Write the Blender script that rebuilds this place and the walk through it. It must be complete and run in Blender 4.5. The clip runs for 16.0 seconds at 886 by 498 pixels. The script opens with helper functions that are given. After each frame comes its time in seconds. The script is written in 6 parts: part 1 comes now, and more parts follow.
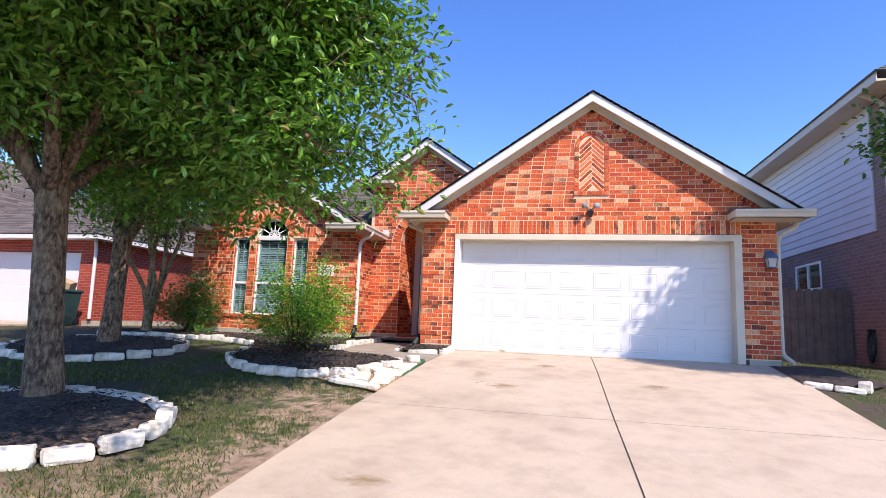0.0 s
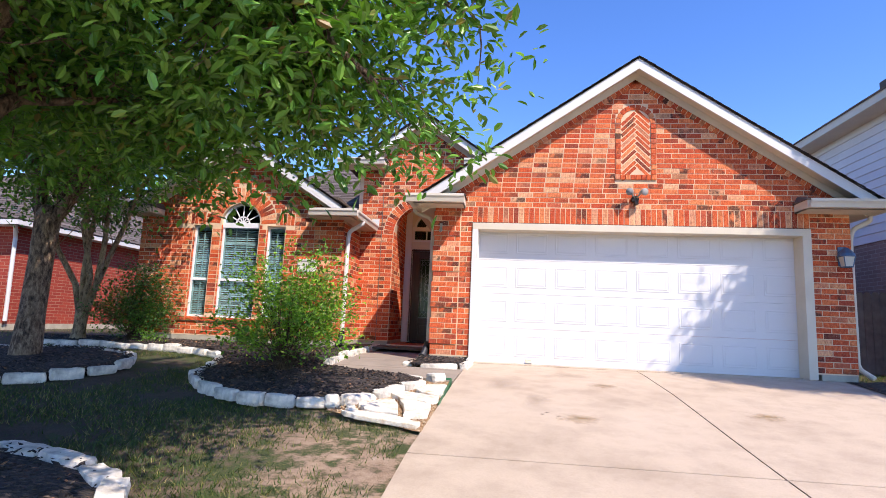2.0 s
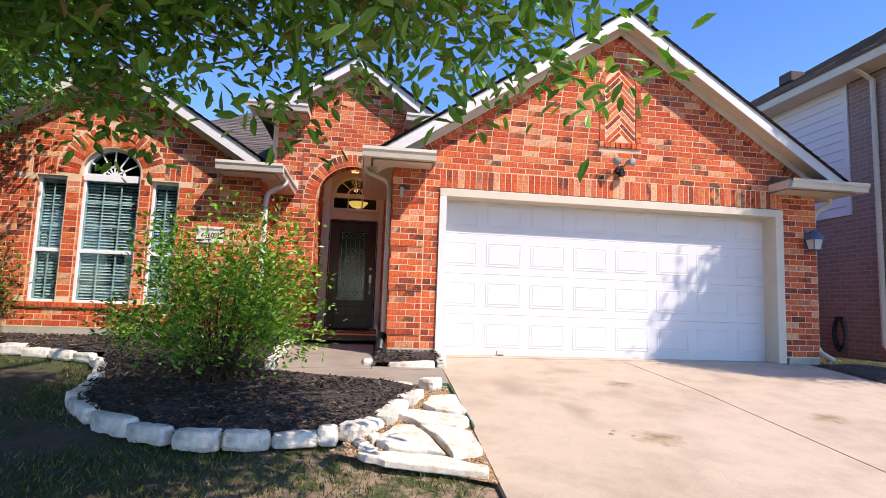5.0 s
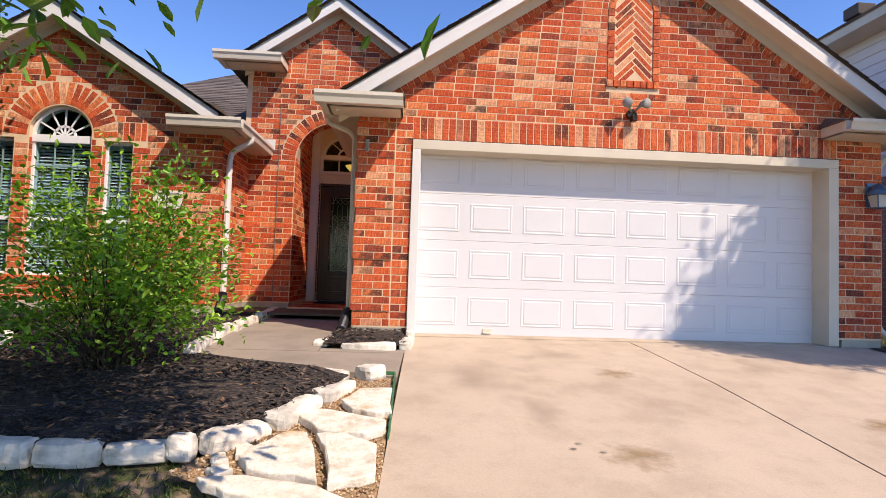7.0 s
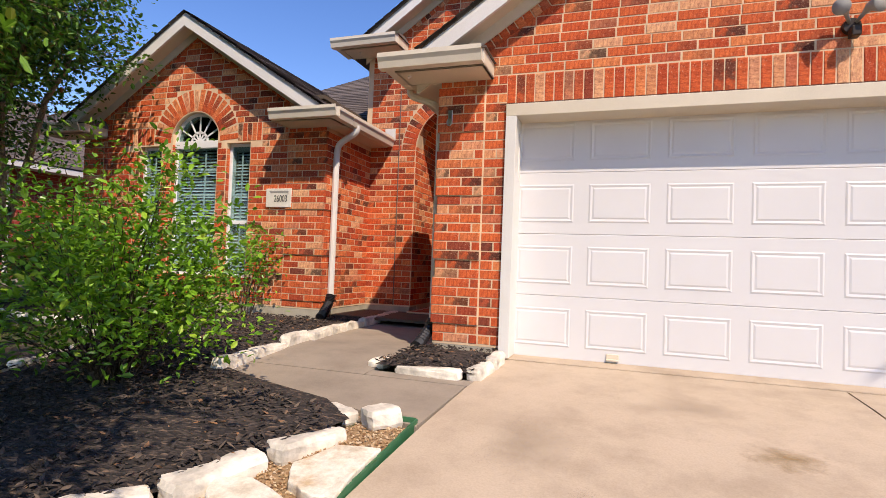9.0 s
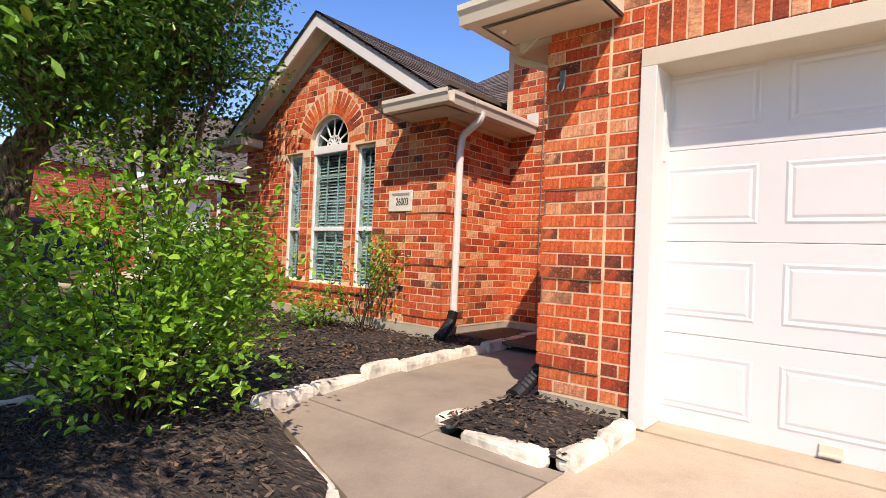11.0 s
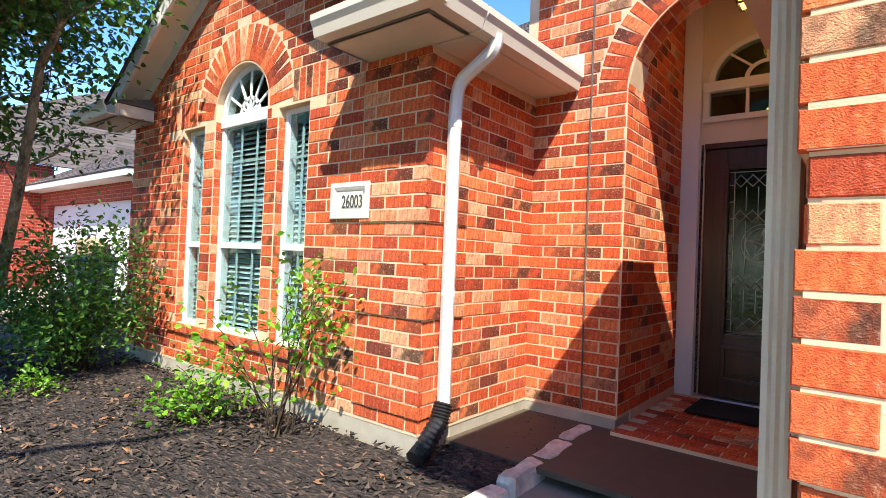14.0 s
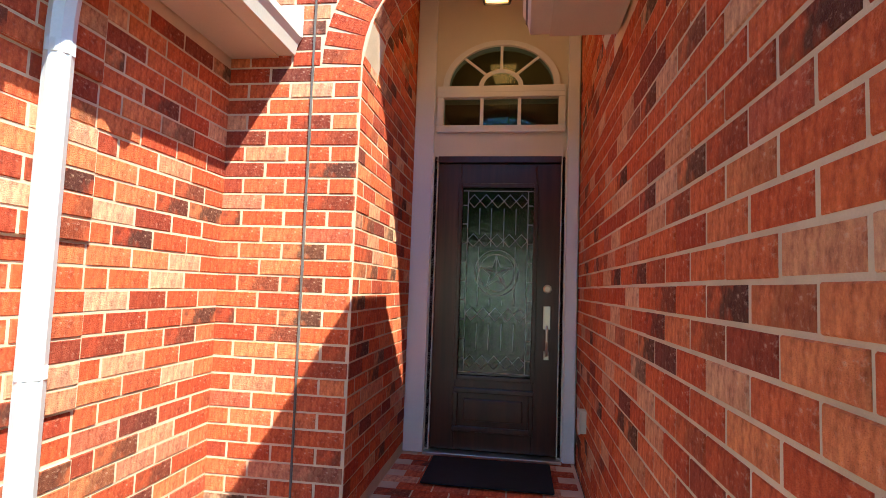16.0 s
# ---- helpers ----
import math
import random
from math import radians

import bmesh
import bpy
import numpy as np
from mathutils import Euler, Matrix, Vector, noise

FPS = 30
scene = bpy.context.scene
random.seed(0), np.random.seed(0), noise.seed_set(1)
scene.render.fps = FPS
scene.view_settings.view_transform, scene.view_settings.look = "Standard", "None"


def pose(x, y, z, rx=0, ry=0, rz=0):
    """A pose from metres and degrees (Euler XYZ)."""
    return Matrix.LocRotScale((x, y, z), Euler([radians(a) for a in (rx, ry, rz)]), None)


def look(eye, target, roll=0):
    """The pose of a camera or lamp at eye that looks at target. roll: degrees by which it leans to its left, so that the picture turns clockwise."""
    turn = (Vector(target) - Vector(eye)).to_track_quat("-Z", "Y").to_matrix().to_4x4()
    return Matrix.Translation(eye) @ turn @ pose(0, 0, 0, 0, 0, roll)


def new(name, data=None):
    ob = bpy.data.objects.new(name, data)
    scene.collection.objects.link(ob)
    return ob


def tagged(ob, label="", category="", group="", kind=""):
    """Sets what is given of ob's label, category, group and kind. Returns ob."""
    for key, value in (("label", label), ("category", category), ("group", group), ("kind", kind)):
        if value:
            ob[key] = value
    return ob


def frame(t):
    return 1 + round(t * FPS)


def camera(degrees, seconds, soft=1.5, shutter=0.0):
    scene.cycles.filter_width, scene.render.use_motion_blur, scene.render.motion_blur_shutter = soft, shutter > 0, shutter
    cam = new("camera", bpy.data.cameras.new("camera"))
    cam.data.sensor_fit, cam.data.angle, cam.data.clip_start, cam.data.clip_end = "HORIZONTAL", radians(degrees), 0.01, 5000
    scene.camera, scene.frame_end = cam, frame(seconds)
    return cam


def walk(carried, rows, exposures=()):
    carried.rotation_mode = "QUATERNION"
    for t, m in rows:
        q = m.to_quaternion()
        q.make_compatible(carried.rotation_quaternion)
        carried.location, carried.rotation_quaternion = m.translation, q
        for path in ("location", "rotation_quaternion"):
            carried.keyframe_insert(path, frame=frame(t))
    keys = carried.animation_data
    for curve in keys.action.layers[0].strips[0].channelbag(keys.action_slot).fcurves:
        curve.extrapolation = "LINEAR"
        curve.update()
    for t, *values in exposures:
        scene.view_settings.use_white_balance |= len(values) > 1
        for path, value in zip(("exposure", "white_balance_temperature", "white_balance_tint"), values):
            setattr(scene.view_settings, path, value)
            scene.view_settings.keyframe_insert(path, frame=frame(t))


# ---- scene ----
cam = camera(79.4, 16.0, soft=0.55)
METRES, EYE, TILT, LEAN, TURN = 12.4, 0.53, 0.0, 0.0, 12.3
ROWS = [
    (0.0, 0.0, 0.0, 0.0, -0.31, 7.71, -2.28),
    (0.5, -0.0198, 0.0376, 0.0015, -1.67, 7.79, -2.36),
    (1.0, -0.0374, 0.0733, 0.0037, -2.87, 7.83, -2.36),
    (1.5, -0.0583, 0.1085, 0.005, -4.35, 7.89, -2.41),
    (2.0, -0.0791, 0.1433, 0.0056, -5.59, 7.86, -2.42),
    (2.5, -0.1029, 0.1774, 0.0052, -6.38, 7.58, -2.45),
    (3.0, -0.1263, 0.2092, 0.0077, -7.22, 7.21, -2.5),
    (3.5, -0.1467, 0.2388, 0.0107, -8.7, 6.55, -2.52),
    (4.0, -0.1613, 0.2616, 0.0105, -11.68, 5.88, -2.44),
    (4.5, -0.1713, 0.2782, 0.0129, -15.75, 5.79, -2.35),
    (5.0, -0.1694, 0.2867, 0.013, -20.71, 5.77, -2.03),
    (7.5, -0.0532, 0.364, 0.0155, -11.95, 2.16, -1.88),
    (8.0, -0.0282, 0.389, 0.0168, -6.31, 2.03, -2.0),
    (8.5, -0.0056, 0.4133, 0.0181, -0.29, 1.84, -2.06),
    (9.0, 0.0188, 0.4355, 0.0215, 6.33, 1.57, -2.19),
    (9.5, 0.0384, 0.4588, 0.0238, 12.25, 1.37, -2.27),
    (10.0, 0.0544, 0.4843, 0.0259, 19.06, 1.12, -2.32),
]
PORCH = [
    (12.5, (-1.461, 7.769, 1.093), (-2.854, 9.204, 1.105), 2.58),
    (13, (-1.816, 8.077, 1.110), (-3.195, 9.525, 1.128), 2.64),
    (13.5, (-2.148, 8.402, 1.151), (-3.485, 9.889, 1.176), 2.66),
    (14, (-2.415, 8.677, 1.190), (-3.664, 10.239, 1.227), 2.36),
    (14.5, (-2.613, 8.897, 1.196), (-3.602, 10.632, 1.310), 2.22),
    (15, (-2.752, 9.105, 1.198), (-3.490, 10.955, 1.369), 1.8),
    (15.5, (-2.852, 9.430, 1.277), (-3.380, 11.354, 1.416), 1.89),
    (16, (-2.905, 9.716, 1.286), (-3.191, 11.690, 1.430), 2.01),
]
path = [(t, pose(0, 0, EYE, TILT, LEAN, TURN) @ pose(METRES * x, METRES * y, METRES * z, 90 + pitch, roll, yaw)) for t, x, y, z, yaw, pitch, roll in ROWS]
path += [(t, look(eye, target, roll)) for t, eye, target, roll in PORCH]
walk(cam, path, [(0, 0.46, 6500, 18), (5, 0.40, 6700, 17), (7.5, 0.14, 7350, 18), (9, 0.06, 7400, 17), (10, 0.2, 7400, 16), (12.5, 0.38, 7350, 17), (14, 0.98, 6500, 7), (15, 1.3, 6000, 3), (16, 1.4, 5700, -3)])

# ---- world, sun, exposure ----
SUN_WAY = Vector((-0.59, 0.62, -1.0)).normalized()
world = bpy.data.worlds.new("world")
scene.world = world
world.use_nodes = True
wn = world.node_tree
sky = wn.nodes.new("ShaderNodeTexSky")
sky.sky_type = "NISHITA"
sky.sun_disc = False
sky.sun_elevation = math.asin(-SUN_WAY.z)
sky.sun_rotation = math.atan2(-SUN_WAY.x, -SUN_WAY.y)
sky.air_density, sky.dust_density, sky.ozone_density = 1.0, 0.1, 4.0
wn.nodes["Background"].inputs["Strength"].default_value = 0.15
vivid = wn.nodes.new("ShaderNodeHueSaturation")
vivid.inputs["Hue"].default_value = 0.512
vivid.inputs["Saturation"].default_value = 1.22
vivid.inputs["Value"].default_value = 1.45
wn.links.new(sky.outputs[0], vivid.inputs["Color"])
wn.links.new(vivid.outputs[0], wn.nodes["Background"].inputs["Color"])
sun_data = bpy.data.lights.new("sun", "SUN")
sun_data.energy, sun_data.angle, sun_data.color = 5.0, radians(0.53), (1.0, 0.92, 0.80)
sun = new("sun", sun_data)
sun.matrix_world = Matrix.Translation((8, -8, 14)) @ SUN_WAY.to_track_quat("-Z", "Y").to_matrix().to_4x4()

# ---- materials ----


def mat(name, rough=0.6, metal=0.0):
    m = bpy.data.materials.new(name)
    m.use_nodes = True
    nt = m.node_tree
    b = nt.nodes["Principled BSDF"]
    b.inputs["Roughness"].default_value, b.inputs["Metallic"].default_value = rough, metal
    return m, nt, b


def node(nt, kind, **inputs):
    n = nt.nodes.new(kind)
    for k, v in inputs.items():
        n.inputs[k.replace("_", " ")].default_value = v
    return n


def noise_at(nt, scale, detail=4.0, rough=0.6, stretch=None, coord="Object"):
    tc = nt.nodes.new("ShaderNodeTexCoord")
    n = node(nt, "ShaderNodeTexNoise", Scale=scale, Detail=detail, Roughness=rough)
    if stretch:
        mp = nt.nodes.new("ShaderNodeMapping")
        mp.inputs["Scale"].default_value = stretch
        nt.links.new(tc.outputs[coord], mp.inputs[0])
        nt.links.new(mp.outputs[0], n.inputs["Vector"])
    else:
        nt.links.new(tc.outputs[coord], n.inputs["Vector"])
    return n.outputs["Fac"]


def ramp(nt, fac, stops):
    r = nt.nodes.new("ShaderNodeValToRGB")
    e = r.color_ramp.elements
    while len(e) < len(stops):
        e.new(0.5)
    for el, (p, c) in zip(e, stops):
        el.position, el.color = p, (*c, 1.0)
    nt.links.new(fac, r.inputs[0])
    return r.outputs[0]


def mixed(nt, fac, a, b, mode="MIX"):
    m = nt.nodes.new("ShaderNodeMix")
    m.data_type, m.blend_type = "RGBA", mode
    for sock, v in ((m.inputs[0], fac), (m.inputs[6], a), (m.inputs[7], b)):
        if isinstance(v, (int, float)):
            sock.default_value = v
        elif isinstance(v, tuple):
            sock.default_value = (*v, 1.0)
        else:
            nt.links.new(v, sock)
    return m.outputs[2]


def bump(nt, b, height, strength=0.3, dist=0.01):
    n = nt.nodes.new("ShaderNodeBump")
    n.inputs["Strength"].default_value, n.inputs["Distance"].default_value = strength, dist
    nt.links.new(height, n.inputs["Height"])
    nt.links.new(n.outputs[0], b.inputs["Normal"])


def plain(name, colour, rough=0.6, metal=0.0, scale=9.0, vary=0.12, bumps=0.15, fine=120.0):
    """A painted or cast surface: a colour with two scales of variation."""
    m, nt, b = mat(name, rough, metal)
    lo = tuple(c * (1 - vary) for c in colour)
    hi = tuple(min(1.0, c * (1 + vary * 0.6)) for c in colour)
    c1 = ramp(nt, noise_at(nt, scale), [(0.3, lo), (0.7, hi)])
    f = noise_at(nt, fine, 3.0)
    col = mixed(nt, 0.12, c1, ramp(nt, f, [(0.35, tuple(c * 0.6 for c in colour)), (0.65, colour)]))
    nt.links.new(col, b.inputs["Base Color"])
    if bumps:
        bump(nt, b, f, bumps, 0.004)
    return m


def random_value(nt, island):
    if island:
        return nt.nodes.new("ShaderNodeNewGeometry").outputs["Random Per Island"]
    return nt.nodes.new("ShaderNodeObjectInfo").outputs["Random"]


def brick_material(name, island, stops, flash=(0.05, 0.028, 0.022)):
    m, nt, b = mat(name, 0.8)
    b.inputs["Specular IOR Level"].default_value = 0.2
    r = random_value(nt, island)
    base = ramp(nt, r, stops)
    patch = noise_at(nt, 9.0, 3.0, 0.6, (1.0, 1.0, 0.7))
    mottle = noise_at(nt, 24.0, 4.0, 0.75, (1.5, 1.5, 0.7))
    fine = noise_at(nt, 70.0, 5.0, 0.7)
    grain = noise_at(nt, 260.0, 2.0)
    w = nt.nodes.new("ShaderNodeMath")
    w.operation = "MULTIPLY"
    nt.links.new(r, w.inputs[0])
    w.inputs[1].default_value = 91.7
    fr = nt.nodes.new("ShaderNodeMath")
    fr.operation = "FRACT"
    nt.links.new(w.outputs[0], fr.inputs[0])
    sel = ramp(nt, fr.outputs[0], [(0.70, (0, 0, 0)), (0.95, (1, 1, 1))])
    streak = ramp(nt, patch, [(0.42, (0, 0, 0)), (0.56, (0.85, 0.85, 0.85))])
    dark = mixed(nt, 1.0, streak, sel, "MULTIPLY")
    col = mixed(nt, dark, base, flash)
    col = mixed(nt, 0.8, col, ramp(nt, mottle, [(0.28, (0.42, 0.32, 0.30)), (0.45, (1, 1, 1)), (0.66, (1.4, 1.8, 1.7))]), "MULTIPLY")
    chalk = mixed(nt, 1.0, ramp(nt, fine, [(0.56, (0, 0, 0)), (0.70, (0.75, 0.75, 0.75))]), ramp(nt, noise_at(nt, 5.0, 3.0, 0.6), [(0.42, (0.15, 0.15, 0.15)), (0.62, (1, 1, 1))]), "MULTIPLY")
    col = mixed(nt, chalk, col, (0.76, 0.50, 0.34))
    col = mixed(nt, 0.25, col, ramp(nt, fine, [(0.3, (0.35, 0.35, 0.35)), (0.6, (1, 1, 1))]), "MULTIPLY")
    nt.links.new(col, b.inputs["Base Color"])
    h = nt.nodes.new("ShaderNodeMath")
    h.operation = "ADD"
    nt.links.new(fine, h.inputs[0])
    nt.links.new(grain, h.inputs[1])
    bump(nt, b, h.outputs[0], 0.75, 0.008)
    return m


BRICK_STOPS = [(0.0, (0.20, 0.045, 0.028)), (0.08, (0.50, 0.066, 0.024)), (0.38, (0.67, 0.125, 0.040)), (0.54, (0.60, 0.090, 0.029)), (0.70, (0.74, 0.21, 0.078)), (0.82, (0.50, 0.063, 0.025)), (0.91, (0.76, 0.36, 0.20)), (1.0, (0.64, 0.22, 0.10))]
BRICK = brick_material("brick_red", False, BRICK_STOPS)
BRICK_I = brick_material("brick_red_joined", True, BRICK_STOPS)
BRICK_DARK = brick_material("brick_neighbour", True, [(0.0, (0.20, 0.02, 0.012)), (0.5, (0.27, 0.03, 0.017)), (1.0, (0.32, 0.045, 0.022))])
MORTAR = plain("mortar", (0.74, 0.53, 0.34), 0.95, scale=3.0, vary=0.2, bumps=0.5, fine=200)
WHITE = plain("white_paint", (0.72, 0.70, 0.66), 0.45, scale=2.0, vary=0.05, bumps=0.05)
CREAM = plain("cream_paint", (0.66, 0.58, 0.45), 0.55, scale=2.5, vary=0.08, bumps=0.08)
DOORWHITE = plain("garage_door_paint", (0.68, 0.67, 0.67), 0.42, scale=1.2, vary=0.04, bumps=0.08, fine=300)
VINYL = plain("window_vinyl", (0.80, 0.80, 0.80), 0.35, scale=3, vary=0.05, bumps=0.0)
FOUND = plain("foundation_concrete", (0.42, 0.38, 0.30), 0.9, scale=4, vary=0.25, bumps=0.4, fine=60)
PLASTIC = plain("black_plastic", (0.015, 0.015, 0.017), 0.45, vary=0.1, bumps=0.05)
STONE = plain("limestone", (0.76, 0.69, 0.58), 0.9, scale=7, vary=0.55, bumps=0.8, fine=45)
NICKEL = plain("satin_nickel", (0.62, 0.58, 0.50), 0.3, 1.0, vary=0.06, bumps=0.0)
BRONZE = plain("dark_bronze", (0.05, 0.035, 0.025), 0.4, 0.7, vary=0.1, bumps=0.05)
LEAD = plain("lead_came", (0.35, 0.35, 0.34), 0.35, 1.0, vary=0.1, bumps=0.0)
RUBBER = plain("door_mat_rubber", (0.012, 0.012, 0.013), 0.95, vary=0.3, bumps=0.8, fine=400)
GREEN_EDGE = plain("green_metal_edging", (0.03, 0.14, 0.06), 0.5, vary=0.2, bumps=0.1)
BLUE_PATINA = plain("blue_grey_lamp_metal", (0.07, 0.13, 0.22), 0.4, 0.3, vary=0.2, bumps=0.1)
FENCE = plain("weathered_fence_wood", (0.16, 0.13, 0.11), 0.9, scale=5, vary=0.35, bumps=0.6, fine=80)
SIDING = plain("white_siding", (0.72, 0.70, 0.69), 0.6, scale=2, vary=0.05, bumps=0.1)
CARPAINT = plain("dark_blue_car_paint", (0.008, 0.012, 0.035), 0.12, 0.2, vary=0.05, bumps=0.0)
CARGLASS = plain("dark_car_glass", (0.01, 0.012, 0.014), 0.05, vary=0.0, bumps=0.0)
BIN = plain("bin_plastic", (0.02, 0.05, 0.045), 0.5, vary=0.15, bumps=0.1)
CARDBOARD = plain("cardboard", (0.45, 0.30, 0.16), 0.85, vary=0.2, bumps=0.2)
# Dimness of the unlit rooms is put into this dark colour.
DARKROOM = plain("dim_interior", (0.10, 0.075, 0.05), 0.8, vary=0.1)
GREYINK = plain("dark_grey_lettering", (0.07, 0.065, 0.06), 0.6, vary=0.1, bumps=0.0)
GREYBAND = plain("grey_relief_band", (0.30, 0.29, 0.27), 0.7, vary=0.15, bumps=0.2)


def concrete(name, colour, dark, warm):
    m, nt, b = mat(name, 0.88)
    big = noise_at(nt, 0.55, 5.0, 0.6)
    mid = noise_at(nt, 3.2, 6.0, 0.65)
    fine = noise_at(nt, 90.0, 4.0, 0.7)
    col = ramp(nt, big, [(0.34, dark), (0.47, colour), (0.66, warm)])
    col = mixed(nt, 0.5, col, ramp(nt, mid, [(0.34, dark), (0.55, colour), (0.8, tuple(min(1, c * 1.12) for c in colour))]))
    col = mixed(nt, 0.35, col, ramp(nt, fine, [(0.3, (0.62, 0.60, 0.58)), (0.62, (1, 1, 1))]), "MULTIPLY")
    nt.links.new(col, b.inputs["Base Color"])
    bump(nt, b, fine, 0.35, 0.004)
    return m


CONCRETE = concrete("driveway_concrete", (0.50, 0.395, 0.29), (0.36, 0.275, 0.195), (0.56, 0.45, 0.34))
# Walkway colour is lowered to carry part of the shadow lying on it.
WALKCON = concrete("walkway_concrete", (0.32, 0.265, 0.205), (0.22, 0.18, 0.14), (0.38, 0.315, 0.25))


def stain_material(name, dark, light, most, grain):
    m, nt, b = mat(name, 0.8)
    nt.links.new(ramp(nt, noise_at(nt, 6.0), [(0.3, dark), (0.7, light)]), b.inputs["Base Color"])
    tc = nt.nodes.new("ShaderNodeTexCoord")
    ln = nt.nodes.new("ShaderNodeVectorMath")
    ln.operation = "LENGTH"
    nt.links.new(tc.outputs["Object"], ln.inputs[0])
    add = nt.nodes.new("ShaderNodeMath")
    add.operation = "MULTIPLY_ADD"
    nt.links.new(noise_at(nt, grain, 5.0), add.inputs[0])
    add.inputs[1].default_value = 0.5
    nt.links.new(ln.outputs["Value"], add.inputs[2])
    a = ramp(nt, add.outputs[0], [(0.24, (most, most, most)), (0.46, (0, 0, 0))])
    nt.links.new(a, b.inputs["Alpha"])
    return m


STAIN = stain_material("oil_stain", (0.30, 0.19, 0.08), (0.40, 0.28, 0.14), 0.6, 7.0)
SMUDGE = stain_material("tyre_smudge", (0.20, 0.15, 0.10), (0.27, 0.21, 0.15), 0.2, 3.0)
SPOT = stain_material("old_gum_spot", (0.10, 0.085, 0.07), (0.16, 0.13, 0.11), 0.9, 7.0)


def ground_material():
    """Turf, bare in patches: pale sandy soil along the sunlit driveway edge, soil darkened for the trees' shade
    elsewhere.
    """
    m, nt, b = mat("lawn_ground", 0.95)
    big = noise_at(nt, 0.9, 5.0, 0.6)
    mid = noise_at(nt, 7.0, 6.0, 0.7)
    fine = noise_at(nt, 60.0, 5.0, 0.7)
    pale = ramp(nt, mid, [(0.3, (0.13, 0.08, 0.05)), (0.52, (0.32, 0.22, 0.145)), (0.75, (0.46, 0.34, 0.24))])
    shaded_soil = ramp(nt, mid, [(0.3, (0.035, 0.024, 0.016)), (0.6, (0.085, 0.06, 0.038))])
    turf = ramp(nt, fine, [(0.3, (0.018, 0.03, 0.006)), (0.5, (0.045, 0.065, 0.013)), (0.72, (0.15, 0.13, 0.045))])
    add = nt.nodes.new("ShaderNodeMath")
    nt.links.new(big, add.inputs[0])
    nt.links.new(mid, add.inputs[1])
    k = ramp(nt, add.outputs[0], [(0.86, (1, 1, 1)), (1.08, (0, 0, 0))])
    sep = nt.nodes.new("ShaderNodeSeparateXYZ")
    nt.links.new(nt.nodes.new("ShaderNodeTexCoord").outputs["Object"], sep.inputs[0])
    # Sun and tree shade put into the soil: pale near the drive, dark beyond.
    sunlit_edge = nt.nodes.new("ShaderNodeMath")
    sunlit_edge.operation = "MULTIPLY_ADD"
    nt.links.new(big, sunlit_edge.inputs[0])
    sunlit_edge.inputs[1].default_value = 3.0
    nt.links.new(sep.outputs[0], sunlit_edge.inputs[2])
    strip = nt.nodes.new("ShaderNodeMapRange")
    strip.inputs["From Min"].default_value, strip.inputs["From Max"].default_value = -2.2, -1.2
    nt.links.new(sunlit_edge.outputs[0], strip.inputs["Value"])
    side = nt.nodes.new("ShaderNodeMath")
    side.operation = "LESS_THAN"
    nt.links.new(sep.outputs[0], side.inputs[0])
    side.inputs[1].default_value = 1.0
    bare = nt.nodes.new("ShaderNodeMath")
    bare.operation = "MULTIPLY"
    nt.links.new(strip.outputs[0], bare.inputs[0])
    nt.links.new(side.outputs[0], bare.inputs[1])
    soil = mixed(nt, bare.outputs[0], shaded_soil, pale)
    nt.links.new(mixed(nt, k, soil, turf), b.inputs["Base Color"])
    bump(nt, b, fine, 0.8, 0.02)
    return m


GROUND = ground_material()


def mulch_material():
    m, nt, b = mat("black_mulch", 0.95)
    tc = nt.nodes.new("ShaderNodeTexCoord")
    v = node(nt, "ShaderNodeTexVoronoi", Scale=26.0)
    mp = nt.nodes.new("ShaderNodeMapping")
    mp.inputs["Scale"].default_value = (1.0, 2.4, 1.5)
    nt.links.new(tc.outputs["Object"], mp.inputs[0])
    nt.links.new(mp.outputs[0], v.inputs["Vector"])
    sep = nt.nodes.new("ShaderNodeSeparateColor")
    nt.links.new(v.outputs["Color"], sep.inputs[0])
    col = ramp(nt, sep.outputs[0], [(0.0, (0.02, 0.015, 0.013)), (0.6, (0.048, 0.036, 0.03)), (0.9, (0.09, 0.065, 0.05)), (1.0, (0.17, 0.11, 0.075))])
    nt.links.new(col, b.inputs["Base Color"])
    bump(nt, b, v.outputs["Distance"], 1.0, 0.03)
    return m


MULCH = mulch_material()


def chip_material():
    m, nt, b = mat("mulch_chips", 0.95)
    r = random_value(nt, True)
    nt.links.new(ramp(nt, r, [(0.0, (0.016, 0.013, 0.011)), (0.7, (0.055, 0.041, 0.034)), (0.93, (0.14, 0.10, 0.07)), (1.0, (0.30, 0.14, 0.06))]), b.inputs["Base Color"])
    return m


CHIP = chip_material()


def gravel_material():
    m, nt, b = mat("pea_gravel", 0.9)
    r = random_value(nt, True)
    nt.links.new(ramp(nt, r, [(0.0, (0.22, 0.11, 0.05)), (0.5, (0.42, 0.27, 0.14)), (1.0, (0.62, 0.48, 0.32))]), b.inputs["Base Color"])
    return m


GRAVEL = gravel_material()


def shingle_material(name, a, c):
    m, nt, b = mat(name, 0.92)
    r = random_value(nt, True)
    col = ramp(nt, r, [(0.0, a), (1.0, c)])
    f = noise_at(nt, 180.0, 3.0)
    col = mixed(nt, 0.5, col, ramp(nt, f, [(0.35, (0.45, 0.45, 0.45)), (0.65, (1, 1, 1))]), "MULTIPLY")
    nt.links.new(col, b.inputs["Base Color"])
    bump(nt, b, f, 0.5, 0.004)
    return m


SHINGLE = shingle_material("brown_grey_shingle", (0.085, 0.066, 0.055), (0.17, 0.135, 0.115))


